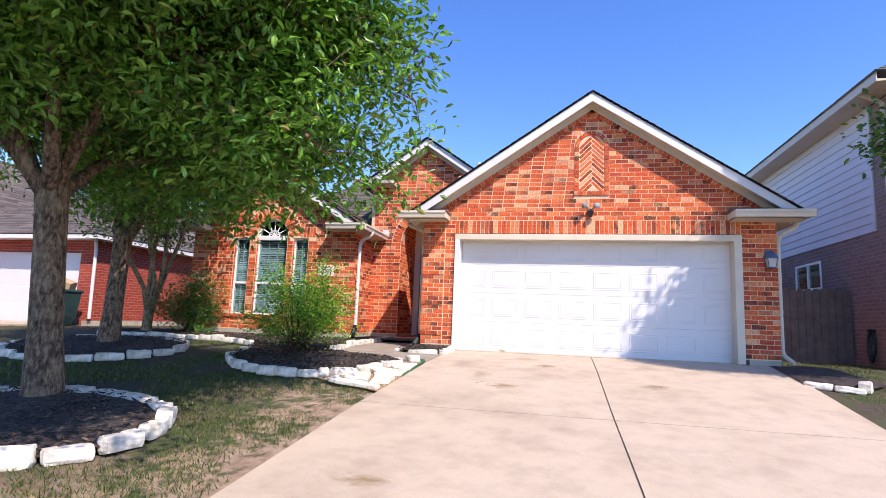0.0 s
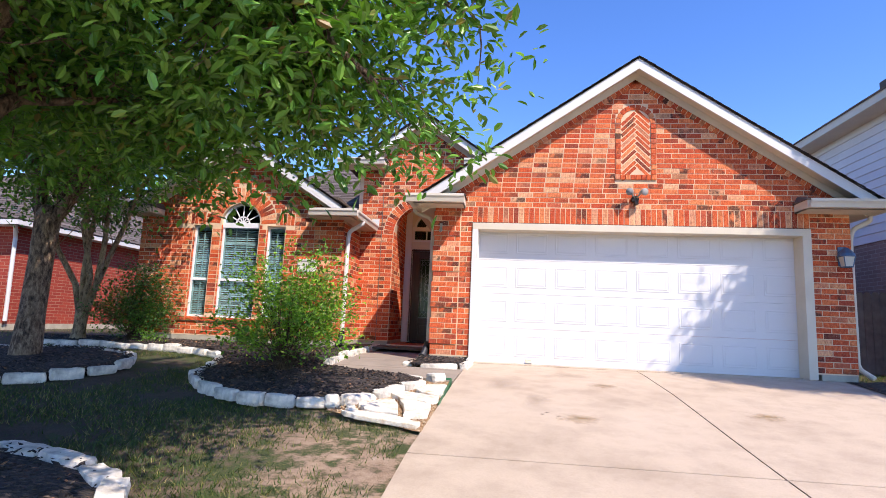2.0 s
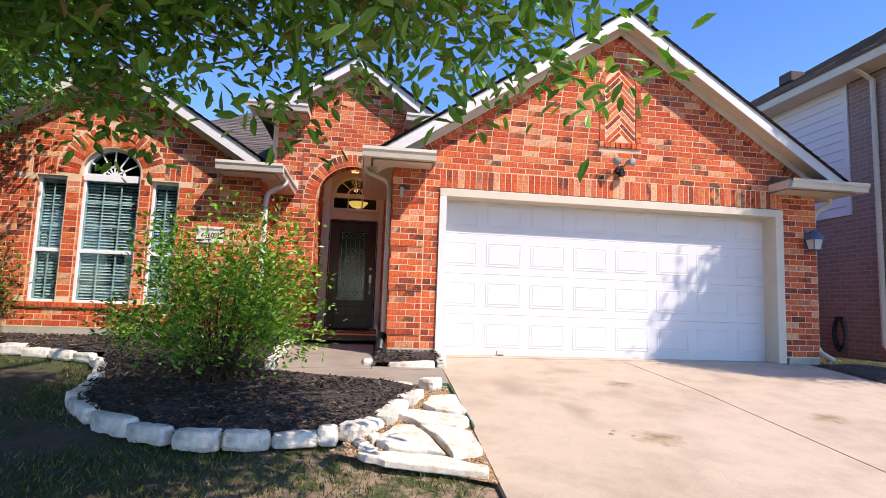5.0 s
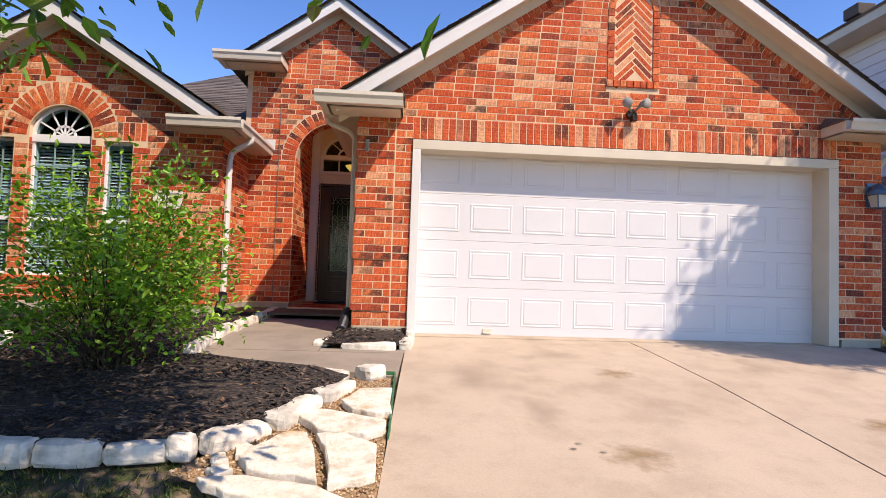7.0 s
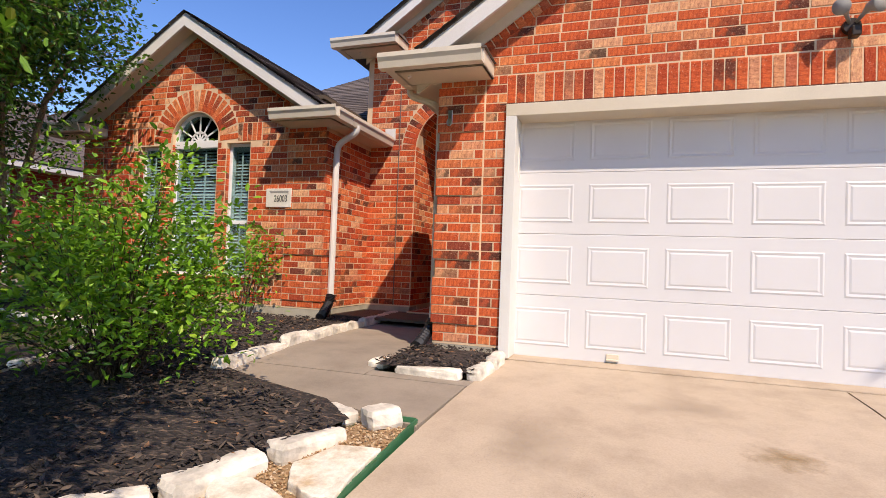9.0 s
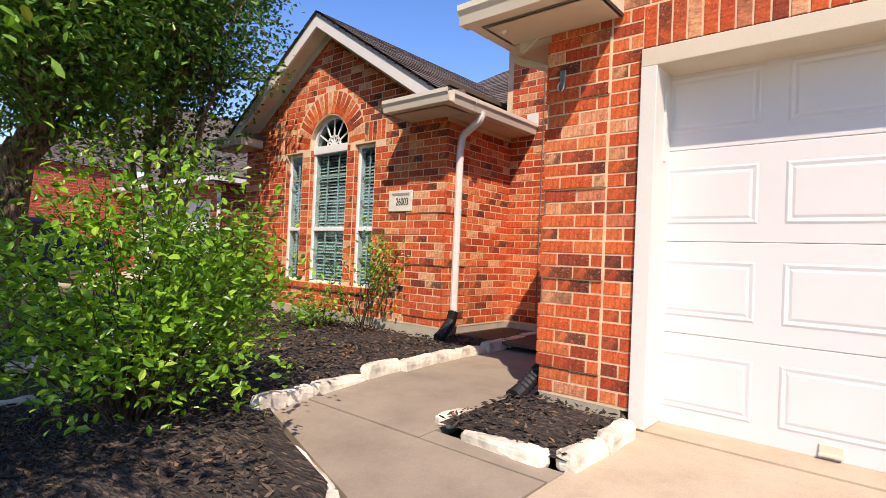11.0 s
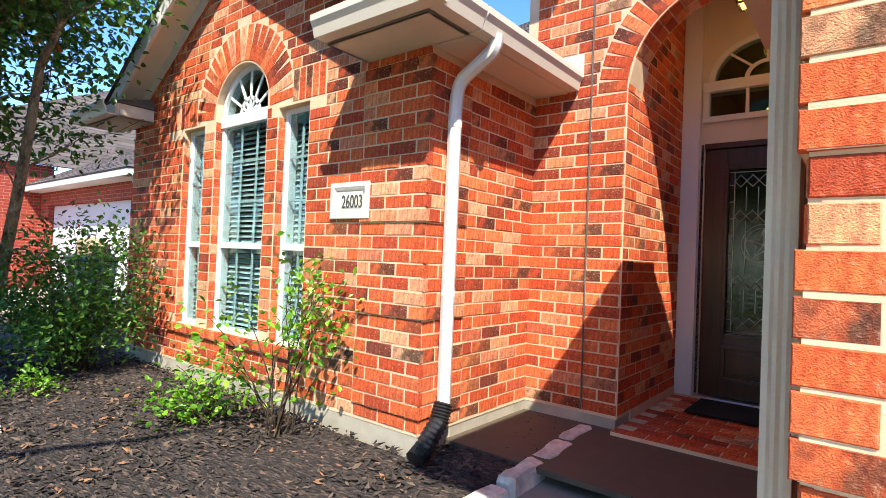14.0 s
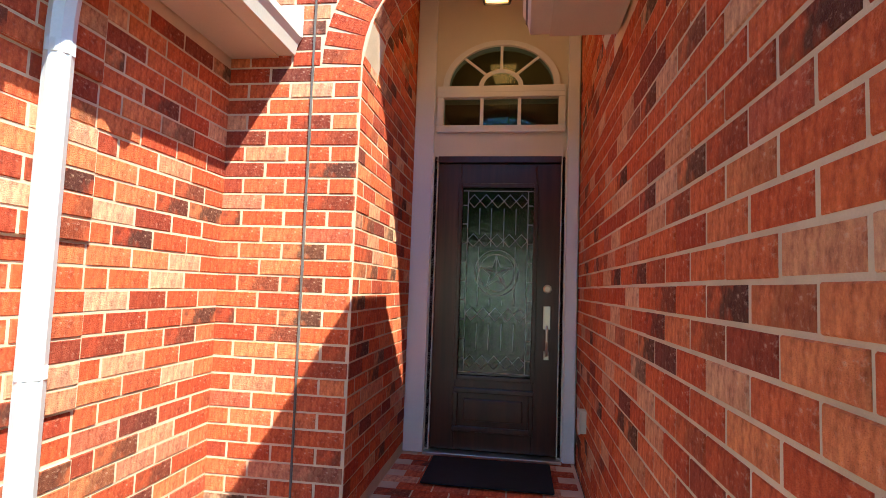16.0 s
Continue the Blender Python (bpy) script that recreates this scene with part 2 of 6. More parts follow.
def bark_material(name, a, c):
    m, nt, b = mat(name, 0.95)
    n1 = noise_at(nt, 26.0, 6.0, 0.75, (1.0, 1.0, 0.38))
    n2 = noise_at(nt, 4.0, 3.0)
    col = ramp(nt, n1, [(0.36, tuple(x * 0.2 for x in a)), (0.48, a), (0.62, c)])
    col = mixed(nt, ramp(nt, n2, [(0.5, (0, 0, 0)), (0.7, (0.5, 0.5, 0.5))]), col, tuple(x * 1.3 for x in c))
    nt.links.new(col, b.inputs["Base Color"])
    bump(nt, b, n1, 1.0, 0.05)
    return m


BARK = bark_material("rough_oak_bark", (0.15, 0.095, 0.06), (0.40, 0.29, 0.19))
BARK_PALE = bark_material("pale_smooth_bark", (0.26, 0.18, 0.10), (0.42, 0.32, 0.19))
TWIG = bark_material("shrub_stem_bark", (0.07, 0.045, 0.028), (0.14, 0.10, 0.06))


def leaf_material(name, stops, rough=0.38):
    m, nt, b = mat(name, rough)
    col = ramp(nt, random_value(nt, True), stops)
    nt.links.new(col, b.inputs["Base Color"])
    tr = nt.nodes.new("ShaderNodeBsdfTranslucent")
    nt.links.new(mixed(nt, 1.0, col, (1.25, 1.4, 0.5), "MULTIPLY"), tr.inputs["Color"])
    mx = nt.nodes.new("ShaderNodeMixShader")
    mx.inputs[0].default_value = 0.24
    nt.links.new(b.outputs[0], mx.inputs[1])
    nt.links.new(tr.outputs[0], mx.inputs[2])
    nt.links.new(mx.outputs[0], nt.nodes["Material Output"].inputs["Surface"])
    return m


LEAF_OAK = leaf_material("oak_leaf", [(0.0, (0.06, 0.15, 0.018)), (0.5, (0.12, 0.29, 0.032)), (0.93, (0.22, 0.42, 0.06)), (1.0, (0.26, 0.17, 0.05))])
LEAF_MYRTLE = leaf_material("myrtle_leaf", [(0.0, (0.03, 0.09, 0.013)), (0.6, (0.07, 0.18, 0.024)), (0.97, (0.14, 0.28, 0.04)), (1.0, (0.28, 0.06, 0.02))])
LEAF_SHRUB = leaf_material("yellow_green_leaf", [(0.0, (0.06, 0.15, 0.009)), (0.5, (0.12, 0.29, 0.016)), (0.9, (0.24, 0.45, 0.03)), (1.0, (0.36, 0.50, 0.06))])
GRASS = leaf_material("grass_blades", [(0.0, (0.022, 0.045, 0.007)), (0.55, (0.05, 0.095, 0.012)), (0.82, (0.13, 0.15, 0.03)), (1.0, (0.34, 0.27, 0.11))], 0.6)


def wood_material():
    m, nt, b = mat("dark_stained_mahogany", 0.3)
    n = noise_at(nt, 18.0, 6.0, 0.65, (1.0, 1.0, 0.06))
    nt.links.new(ramp(nt, n, [(0.3, (0.022, 0.006, 0.003)), (0.6, (0.06, 0.016, 0.008)), (0.8, (0.09, 0.028, 0.013))]), b.inputs["Base Color"])
    bump(nt, b, n, 0.15, 0.003)
    return m


MAHOGANY = wood_material()


def glass_material(name, tint, opacity=0.0, rough=0.02, bumps=0.0):
    m, nt, b = mat(name)
    t = nt.nodes.new("ShaderNodeBsdfTransparent")
    t.inputs["Color"].default_value = (*tint, 1)
    g = nt.nodes.new("ShaderNodeBsdfGlossy")
    g.inputs["Roughness"].default_value = rough
    lw = node(nt, "ShaderNodeLayerWeight", Blend=0.5)
    f = nt.nodes.new("ShaderNodeMath")
    f.operation = "POWER"
    f.inputs[1].default_value = 4.0
    nt.links.new(lw.outputs["Facing"], f.inputs[0])
    if bumps:
        bn = nt.nodes.new("ShaderNodeBump")
        bn.inputs["Strength"].default_value, bn.inputs["Distance"].default_value = bumps, 0.01
        nt.links.new(noise_at(nt, 40.0, 2.0), bn.inputs["Height"])
        nt.links.new(bn.outputs[0], g.inputs["Normal"])
    mx = nt.nodes.new("ShaderNodeMixShader")
    k = nt.nodes.new("ShaderNodeMath")
    k.operation = "MULTIPLY_ADD"
    k.inputs[1].default_value, k.inputs[2].default_value = 0.9, opacity
    nt.links.new(f.outputs[0], k.inputs[0])
    nt.links.new(k.outputs[0], mx.inputs[0])
    nt.links.new(t.outputs[0], mx.inputs[1])
    nt.links.new(g.outputs[0], mx.inputs[2])
    nt.links.new(mx.outputs[0], nt.nodes["Material Output"].inputs["Surface"])
    return m


GLASS = glass_material("window_glass", (0.58, 0.73, 0.74), 0.04)
# The dark green tint stands in for trees and lawn reflected in the pane.
DOORGLASS = glass_material("bevelled_door_glass", (0.16, 0.24, 0.14), 0.08, 0.03, 0.25)


def glow_material(name, colour, strength):
    m, nt, b = mat(name, 0.5)
    b.inputs["Base Color"].default_value = (0.8, 0.5, 0.2, 1)
    b.inputs["Emission Color"].default_value = (*colour, 1)
    b.inputs["Emission Strength"].default_value = strength
    return m


GLOW = glow_material("amber_lamp_glass", (1.0, 0.45, 0.10), 1.6)

# ---- mesh helpers ----


class Shape:
    """Vertices and faces of one mesh, gathered piece by piece."""

    def __init__(self):
        self.v, self.f = [], []

    def add(self, pts, faces):
        n = len(self.v)
        self.v += [tuple(p) for p in pts]
        self.f += [tuple(i + n for i in f) for f in faces]
        return self

    def hexa(self, p):
        """Eight corners: four below in turn, four above."""
        return self.add(p, [(3, 2, 1, 0), (4, 5, 6, 7), (0, 1, 5, 4), (1, 2, 6, 5), (2, 3, 7, 6), (3, 0, 4, 7)])

    def box(self, x0, x1, y0, y1, z0, z1, m=None):
        p = [Vector(q) for q in ((x0, y0, z0), (x1, y0, z0), (x1, y1, z0), (x0, y1, z0), (x0, y0, z1), (x1, y0, z1), (x1, y1, z1), (x0, y1, z1))]
        return self.hexa([m @ q for q in p] if m else p)

    def prism(self, poly, y0, y1, m=None):
        """A polygon in x and z, drawn out from y0 to y1."""
        n = len(poly)
        p = [Vector((x, y0, z)) for x, z in poly] + [Vector((x, y1, z)) for x, z in poly]
        fs = [tuple(range(n)), tuple(range(2 * n - 1, n - 1, -1))] + [(i, i + n, (i + 1) % n + n, (i + 1) % n) for i in range(n)]
        return self.add([m @ q for q in p] if m else p, fs)

    def tube(self, pts, radii, n=8, cap=True):
        pts = [Vector(p) for p in pts]
        radii = radii if isinstance(radii, (list, tuple)) else [radii] * len(pts)
        rings, up = [], Vector((0.31, 0.17, 0.93))
        for i, p in enumerate(pts):
            d = (pts[min(i + 1, len(pts) - 1)] - pts[max(i - 1, 0)]).normalized()
            a = d.cross(up)
            if a.length < 0.05:
                a = d.cross(Vector((1, 0, 0)))
            a.normalize()
            b = d.cross(a)
            up = a.cross(d)
            rings.append([p + radii[i] * (math.cos(2 * math.pi * k / n) * a + math.sin(2 * math.pi * k / n) * b) for k in range(n)])
        vs = [q for r in rings for q in r]
        fs = [(i * n + k, i * n + (k + 1) % n, (i + 1) * n + (k + 1) % n, (i + 1) * n + k) for i in range(len(pts) - 1) for k in range(n)]
        if cap:
            fs += [tuple(range(n - 1, -1, -1)), tuple((len(pts) - 1) * n + k for k in range(n))]
        return self.add(vs, fs)

    def lathe(self, centre, profile, n=16):
        """A profile of (radius, height) turned round the upright axis at centre."""
        c = Vector(centre)
        vs = [c + Vector((r * math.cos(2 * math.pi * k / n), r * math.sin(2 * math.pi * k / n), z)) for r, z in profile for k in range(n)]
        m = len(profile)
        fs = [(i * n + k, i * n + (k + 1) % n, (i + 1) * n + (k + 1) % n, (i + 1) * n + k) for i in range(m - 1) for k in range(n)]
        fs += [tuple(range(n - 1, -1, -1)), tuple((m - 1) * n + k for k in range(n))]
        return self.add(vs, fs)

    def mesh(self, name):
        me = bpy.data.meshes.new(name)
        me.from_pydata(self.v, [], self.f)
        me.update()
        return me


def part(name, shape, material, parent=None, label="", bevel=0.0, smooth=False):
    me = shape if isinstance(shape, bpy.types.Mesh) else shape.mesh(name)
    if not me.materials:
        me.materials.append(material)
    if smooth:
        me.polygons.foreach_set("use_smooth", [True] * len(me.polygons))
    ob = new(name, me)
    if parent:
        ob.parent = parent
    if label:
        tagged(ob, label)
    if bevel:
        b = ob.modifiers.new("bevel", "BEVEL")
        b.width, b.segments, b.limit_method = bevel, 2, "ANGLE"
    return ob


def thing(name, shape, material, label, category, bevel=0.0, smooth=False, group="", kind=""):
    ob = part(name, shape, material, None, "", bevel, smooth)
    return tagged(ob, label, category, group, kind)


def empty(name, label, category, place=(0, 0, 0), group="", kind=""):
    ob = new(name)
    ob.location = place
    return tagged(ob, label, category, group, kind)


def gz(x, y):
    """The height of the ground: level at the house, falling to the street."""
    rows = ((-400, -1.6), (-8, -1.45), (-2, -1.04), (0, -0.87), (4.4, -0.455), (6.2, -0.29), (8.0, -0.11), (9.6, 0.0), (14, 0.03), (600, 0.05))
    for (a, za), (b, zb) in zip(rows, rows[1:]):
        if y <= b:
            k = (y - a) / (b - a)
            return za + (zb - za) * k
    return 0.05


def inside_poly(x, y, poly):
    c = False
    for i in range(len(poly)):
        (x0, y0), (x1, y1) = poly[i - 1], poly[i]
        if (y0 > y) != (y1 > y) and x < (x1 - x0) * (y - y0) / (y1 - y0) + x0:
            c = not c
    return c


# ---- brickwork ----
ROW, BL, JOINT = 0.08, 0.222, 0.009
BRICK_MESHES = {}


def brick_points(l, h, d=0.03):
    e, c = 0.003, 0.004
    pts = []
    for inset, y in ((0, d), (0, -0.0035 + c), (e, -0.0035)):
        pts += [(inset, y, inset), (l - inset, y, inset), (l - inset, y, h - inset), (inset, y, h - inset)]
    fs = [(8, 9, 10, 11)]
    for a in (0, 4):
        fs += [(a + i, a + (i + 1) % 4, a + 4 + (i + 1) % 4, a + 4 + i) for i in range(4)]
    return pts, fs


def brick_mesh(l, h):
    key = (round(l, 2), round(h, 3))
    if key not in BRICK_MESHES:
        s = Shape()
        s.add(*brick_points(*key))
        me = s.mesh("brick")
        me.materials.append(BRICK)
        BRICK_MESHES[key] = me
    return BRICK_MESHES[key]


def lay(wall, m, specs, near, limit=300):
    """Bricks on a wall whose frame is m (x along, y inwards, z up). specs: (matrix in that frame, length, height). The nearest are objects, the rest one mesh."""
    specs = sorted(specs, key=lambda s: (Vector((s[0].translation.x, 0, s[0].translation.z)) - Vector((near[0], 0, near[1]))).length)
    for k, l, h in specs[:limit]:
        ob = new("brick", brick_mesh(l, h))
        ob.parent = wall
        ob.matrix_local = m @ k
    if specs[limit:]:
        s = Shape()
        for k, l, h in specs[limit:]:
            p, f = brick_points(l, h)
            mk = m @ k
            s.add([mk @ Vector(q) for q in p], f)
        tagged(part("brickwork", s, BRICK_I, wall), kind="stuff")


def courses(u0, u1, z0, z1, inside, quoin=None, seed=0, cut=None, wrap=0):
    """Running bond between u0..u1 and z0..z1, cut where inside(u, z) fails."""
    rng = random.Random(seed)
    out = []
    row = math.floor((z0 - 0.28) / ROW)
    while 0.28 + row * ROW < z1:
        z = 0.28 + row * ROW
        row += 1
        if z < z0 - 0.001:
            continue
        runs, start, u = [], None, u0
        while u <= u1 + 0.0001:
            ok = inside(u, z + 0.004) and inside(u, z + ROW - JOINT)
            if ok and start is None:
                start = u
            if not ok and start is not None:
                runs.append((start, u - 0.01))
                start = None
            u += 0.01
        if start is not None:
            runs.append((start, u1))
        if cut is not None:
            runs = [r for a, b in runs for r in (((a, cut - 0.005), (cut + 0.005, b)) if a < cut - 0.04 and b > cut + 0.04 else ((a, b),))]
        for a, b in runs:
            k = a - (BL * 0.5 if row % 2 else 0.0)
            while k < b - 0.02:
                p, q = max(k, a), min(k + BL - JOINT, b)
                k += BL
                if b - k < 0.05:
                    q, k = b, b
                if q - p < 0.03:
                    continue
                off = rng.uniform(-0.002, 0.002)
                if quoin and quoin(0.5 * (p + q)) and (row - 1) % 7 < 5:
                    off -= 0.014
                    if wrap < 0 and p <= u0 + 0.001:
                        p -= 0.0165
                    if wrap > 0 and q >= u1 - 0.001:
                        q += 0.0165
                out.append((pose(p, off, z, rng.uniform(-0.3, 0.3), rng.uniform(-0.15, 0.15), rng.uniform(-0.25, 0.25)), q - p, ROW - JOINT))
    return out


def quoin_bands(wall, m, u0, u1, top, bottom=0.12):
    """Mortar behind the proud courses of a corner, in bands of five courses."""
    s = Shape()
    for n in range(-1, 5):
        a, b = max(bottom, 0.28 + 7 * n * ROW), min(top, 0.28 + (7 * n + 5) * ROW - JOINT)
        if b > a + 0.02:
            s.box(u0, u1, -0.014, 0.0, a, b, m)
    part("mortar_band", s, MORTAR, wall)


def soldiers(u0, u1, z0, h, w=0.07):
    n = max(1, round((u1 - u0) / (w + JOINT)))
    step = (u1 - u0) / n
    return [(pose(u0 + i * step + step - JOINT, 0, z0, 0, -90, 0), h, step - JOINT) for i in range(n)]


def ring(cu, cz, r0, r1, a0=0.0, a1=180.0, w=0.075):
    n = max(3, round(radians(a1 - a0) * (r0 + r1) / 2 / (w + JOINT)))
    out = []
    for i in range(n):
        a = a0 + (i + 0.5) * (a1 - a0) / n
        out.append((pose(cu, 0, cz, 0, -a, 0) @ pose(r0, 0, -w / 2), r1 - r0, w))
    return out


def rake(u_top, z_top, u_end, slope, depth=0.115):
    """A course of brick ends laid along a gable's slope."""
    ang = math.degrees(math.atan(slope))
    sgn = 1 if u_end > u_top else -1
    length = abs(u_end - u_top) / math.cos(radians(ang))
    n = int(length / 0.08)
    out = []
    for i in range(n):
        base = pose(u_top, 0, z_top, 0, ang * sgn, 0)
        out.append((base @ pose(i * 0.08 + 0.07, -0.006, -depth, 0, -90, 0) if sgn > 0 else base @ pose(-i * 0.08, -0.006, -depth, 0, -90, 0), depth - 0.012, 0.07))
    return out


def slab_wall(name, label, m, us, zfun, depth, material=MORTAR):
    """A solid wall in the frame m made of upright strips; zfun(u) gives the solid spans at u."""
    s = Shape()
    for a, b in zip(us, us[1:]):
        for (p0, p1), (q0, q1) in zip(zfun(a + 1e-4), zfun(b - 1e-4)):
            if max(p1 - p0, q1 - q0) < 0.002:
                continue
            s.hexa([m @ Vector(p) for p in ((a, 0, p0), (b, 0, q0), (b, depth, q0), (a, depth, p0), (a, 0, p1), (b, 0, q1), (b, depth, q1), (a, depth, p1))])
    return thing(name, s, material, label, "wall", kind="structure")


def steps(a, b, n):
    return [a + (b - a) * i / n for i in range(n + 1)]


# ---- ground ----
BED_A = [(-5.55, 9.35), (-5.25, 8.65), (-5.02, 7.95), (-4.92, 7.45), (-4.6, 7.08), (-4.25, 6.86), (-3.95, 6.70), (-3.65, 6.62), (-3.35, 6.66), (-3.05, 6.74), (-2.88, 6.74), (-2.66, 7.02), (-2.47, 7.45), (-2.31, 7.95), (-2.60, 8.20), (-3.20, 8.38), (-3.74, 8.60), (-3.80, 9.4), (-3.80, 10.97), (-3.84, 12.12), (-4.3, 12.12), (-4.36, 10.95), (-8.6, 10.95), (-9.7, 10.4), (-9.3, 9.45), (-7.9, 9.65), (-6.7, 9.55)]
BED_B = [(-7.55 + 1.45 * math.cos(a), 7.72 + 1.15 * math.sin(a)) for a in steps(0, 2 * math.pi, 20)[:-1]]
BED_C = [(-4.75 + 1.50 * math.cos(a), 3.85 + 1.05 * math.sin(a)) for a in steps(0, 2 * math.pi, 20)[:-1]]
BED_D = [(-2.68, 9.02), (-1.90, 9.02), (-1.88, 9.72), (-2.62, 9.75)]
BED_E = [(3.15, 8.0), (3.75, 7.72), (4.3, 8.3), (4.2, 9.7), (3.6, 9.74), (3.35, 9.72)]
PATCH = [(-2.0, 6.02), (-2.98, 6.50), (-2.78, 6.84), (-2.43, 7.50), (-2.28, 8.02), (-1.98, 8.02)]

xs = [-500, -200, -80, -40, -25] + steps(-18, 10, 112) + [20, 40, 80, 200, 500]
ys = [-400, -150, -60, -25, -12] + steps(-8, 16, 96) + [25, 40, 80, 200, 600]


def lumps(x, y):
    if -12 < x < -2.2 and -2 < y < 9.5:
        return 0.035 * noise.noise(Vector((x * 0.8, y * 0.8, 0)))
    return 0.0


g = Shape()
g.v = [(x, y, gz(x, y) - 0.03 + lumps(x, y)) for y in ys for x in xs]
w = len(xs)
g.f = [(j * w + i, j * w + i + 1, (j + 1) * w + i + 1, (j + 1) * w + i) for j in range(len(ys) - 1) for i in range(w - 1)]
thing("ground", g, GROUND, "patchy green lawn with bare sandy soil", "ground", smooth=True, kind="structure")


def paving(name, poly, material, lift, thick, parent=None, label="", sub=1):
    """A slab that follows the ground, from a four-cornered outline."""
    s = Shape()
    (ax, ay), (bx, by), (cx, cy), (dx, dy) = poly
    n = 10
    for i in range(n + 1):
        k = i / n
        for x, y in ((ax + (dx - ax) * k, ay + (dy - ay) * k), (bx + (cx - bx) * k, by + (cy - by) * k)):
            s.v += [(x, y, gz(x, y) + lift), (x, y, gz(x, y) + lift - thick)]
    for i in range(n):
        a, b = 4 * i, 4 * i + 4
        s.f += [(a, a + 2, b + 2, b), (a + 3, a + 1, b + 1, b + 3), (a + 1, a, b, b + 1), (a + 2, a + 3, b + 3, b + 2)]
    s.f += [(0, 1, 3, 2), (4 * n + 1, 4 * n, 4 * n + 2, 4 * n + 3)]
    return part(name, s, material, parent, label)


driveway = empty("driveway", "pale tan concrete driveway slabs with oil stains", "driveway", kind="structure")
for y0, y1 in ((5.51, 9.76), (0.0, 5.49), (-5.6, -0.02)):
    for x0, x1, e0, e1 in ((-2.03, 0.535, -1.88, 0.565), (0.55, 2.95, 0.58, 3.40)):
        if y0 < 5:
            paving("slab", [(x0, y0), (x1, y0), (x1, y1), (x0, y1)], CONCRETE, 0.012, 0.12, driveway)
        else:
            paving("slab", [(x0, y0), (x1, y0), (e1, y1), (e0, y1)], CONCRETE, 0.012, 0.12, driveway)
paving("slab", [(-1.9, 9.765), (3.03, 9.765), (3.03, 10.6), (-1.9, 10.6)], CONCRETE, 0.02, 0.12, driveway)
js = Shape()
for i in range(24):
    a, b = -0.4 + i * 0.42, 0.02 + i * 0.42
    js.hexa([(0.53, a, gz(0, a) - 0.05), (0.59, a, gz(0, a) - 0.05), (0.59, b, gz(0, b) - 0.05), (0.53, b, gz(0, b) - 0.05), (0.53, a, gz(0, a) + 0.002), (0.59, a, gz(0, a) + 0.002), (0.59, b, gz(0, b) + 0.002), (0.53, b, gz(0, b) + 0.002)])
part("joint_filler", js, FENCE, driveway, "dark wooden expansion joint strip")

walkway = empty("walkway", "grey concrete front walkway leading to the porch", "walkway", kind="structure")
for poly in ([(-3.72, 8.88), (-2.70, 8.88), (-2.60, 12.1), (-3.80, 12.1)], [(-3.70, 8.60), (-1.96, 8.05), (-1.92, 8.862), (-3.70, 8.862)], [(-2.69, 8.875), (-1.91, 8.875), (-1.90, 9.0), (-2.69, 9.0)]):
    paving("slab", poly, WALKCON, 0.016, 0.12, walkway)


def fill(name, poly, material, lift, dome, label, category):
    """A bed's surface, a fan of rings, slightly heaped in the middle."""
    cx, cy = sum(p[0] for p in poly) / len(poly), sum(p[1] for p in poly) / len(poly)
    me = bpy.data.meshes.new(name)
    bm = bmesh.new()
    f = bm.faces.new([bm.verts.new((x, y, 0)) for x, y in poly])
    bmesh.ops.triangulate(bm, faces=[f])
    for _ in range(4):
        long = [e for e in bm.edges if e.calc_length() > 0.3]
        if long:
            bmesh.ops.subdivide_edges(bm, edges=long, cuts=1, use_grid_fill=False)
            bmesh.ops.triangulate(bm, faces=[q for q in bm.faces if len(q.verts) > 3])
    for v in bm.verts:
        edge = 0.0 if v.is_boundary else 1.0
        v.co.z = gz(v.co.x, v.co.y) + lift + edge * (dome + 0.025 * noise.noise(v.co * 2.2))
    bmesh.ops.recalc_face_normals(bm, faces=bm.faces)
    bm.to_mesh(me)
    bm.free()
    if me.polygons[0].normal.z < 0:
        me.flip_normals()
    return thing(name, me, material, label, category, smooth=True, kind="structure")


fill("mulch_bed", BED_A, MULCH, 0.05, 0.03, "dark mulch bed under the front windows", "mulch bed")
fill("mulch_bed", BED_B, MULCH, 0.04, 0.05, "round dark mulch bed under a tree", "mulch bed")
fill("mulch_bed", BED_C, MULCH, 0.04, 0.05, "round dark mulch bed at a tree's foot", "mulch bed")
fill("mulch_bed", BED_D, MULCH, 0.06, 0.03, "small dark mulch bed beside the brick pier", "mulch bed")
fill("mulch_bed", BED_E, MULCH, 0.02, 0.03, "small dark mulch bed beside the driveway", "mulch bed")
fill("gravel_patch", PATCH, plain("tan_gravel", (0.36, 0.23, 0.12), 0.95, scale=40, vary=0.5, bumps=0.9, fine=90), 0.005, 0.0, "tan pea gravel between flagstones", "gravel")

# ---- house structure ----
GY, LY, TY, DY = 9.78, 10.97, 12.17, 13.5
GX0, GX1, DX0, DX1, DTOP = -2.5, 3.57, -1.9, 3.03, 2.17
FRONT = Matrix.Translation((0, GY, 0))
LEFTF = Matrix.Translation((0, LY, 0))
TOWER = Matrix.Translation((0, TY, 0))
g_rake = lambda u: 4.55 - 0.666 * abs(u - 0.58)
l_rake = lambda u: 3.80 - 0.637 * abs(u + 6.42)
t_rake = lambda u: 4.68 - 0.70 * abs(u + 3.08)


def in_niche(u, z, grow=0.0):
    r = 0.22 + grow
    return abs(u - 0.58) < r and 2.98 - grow < z and (z < 3.80 or (u - 0.58) ** 2 + (z - 3.80) ** 2 < r * r)


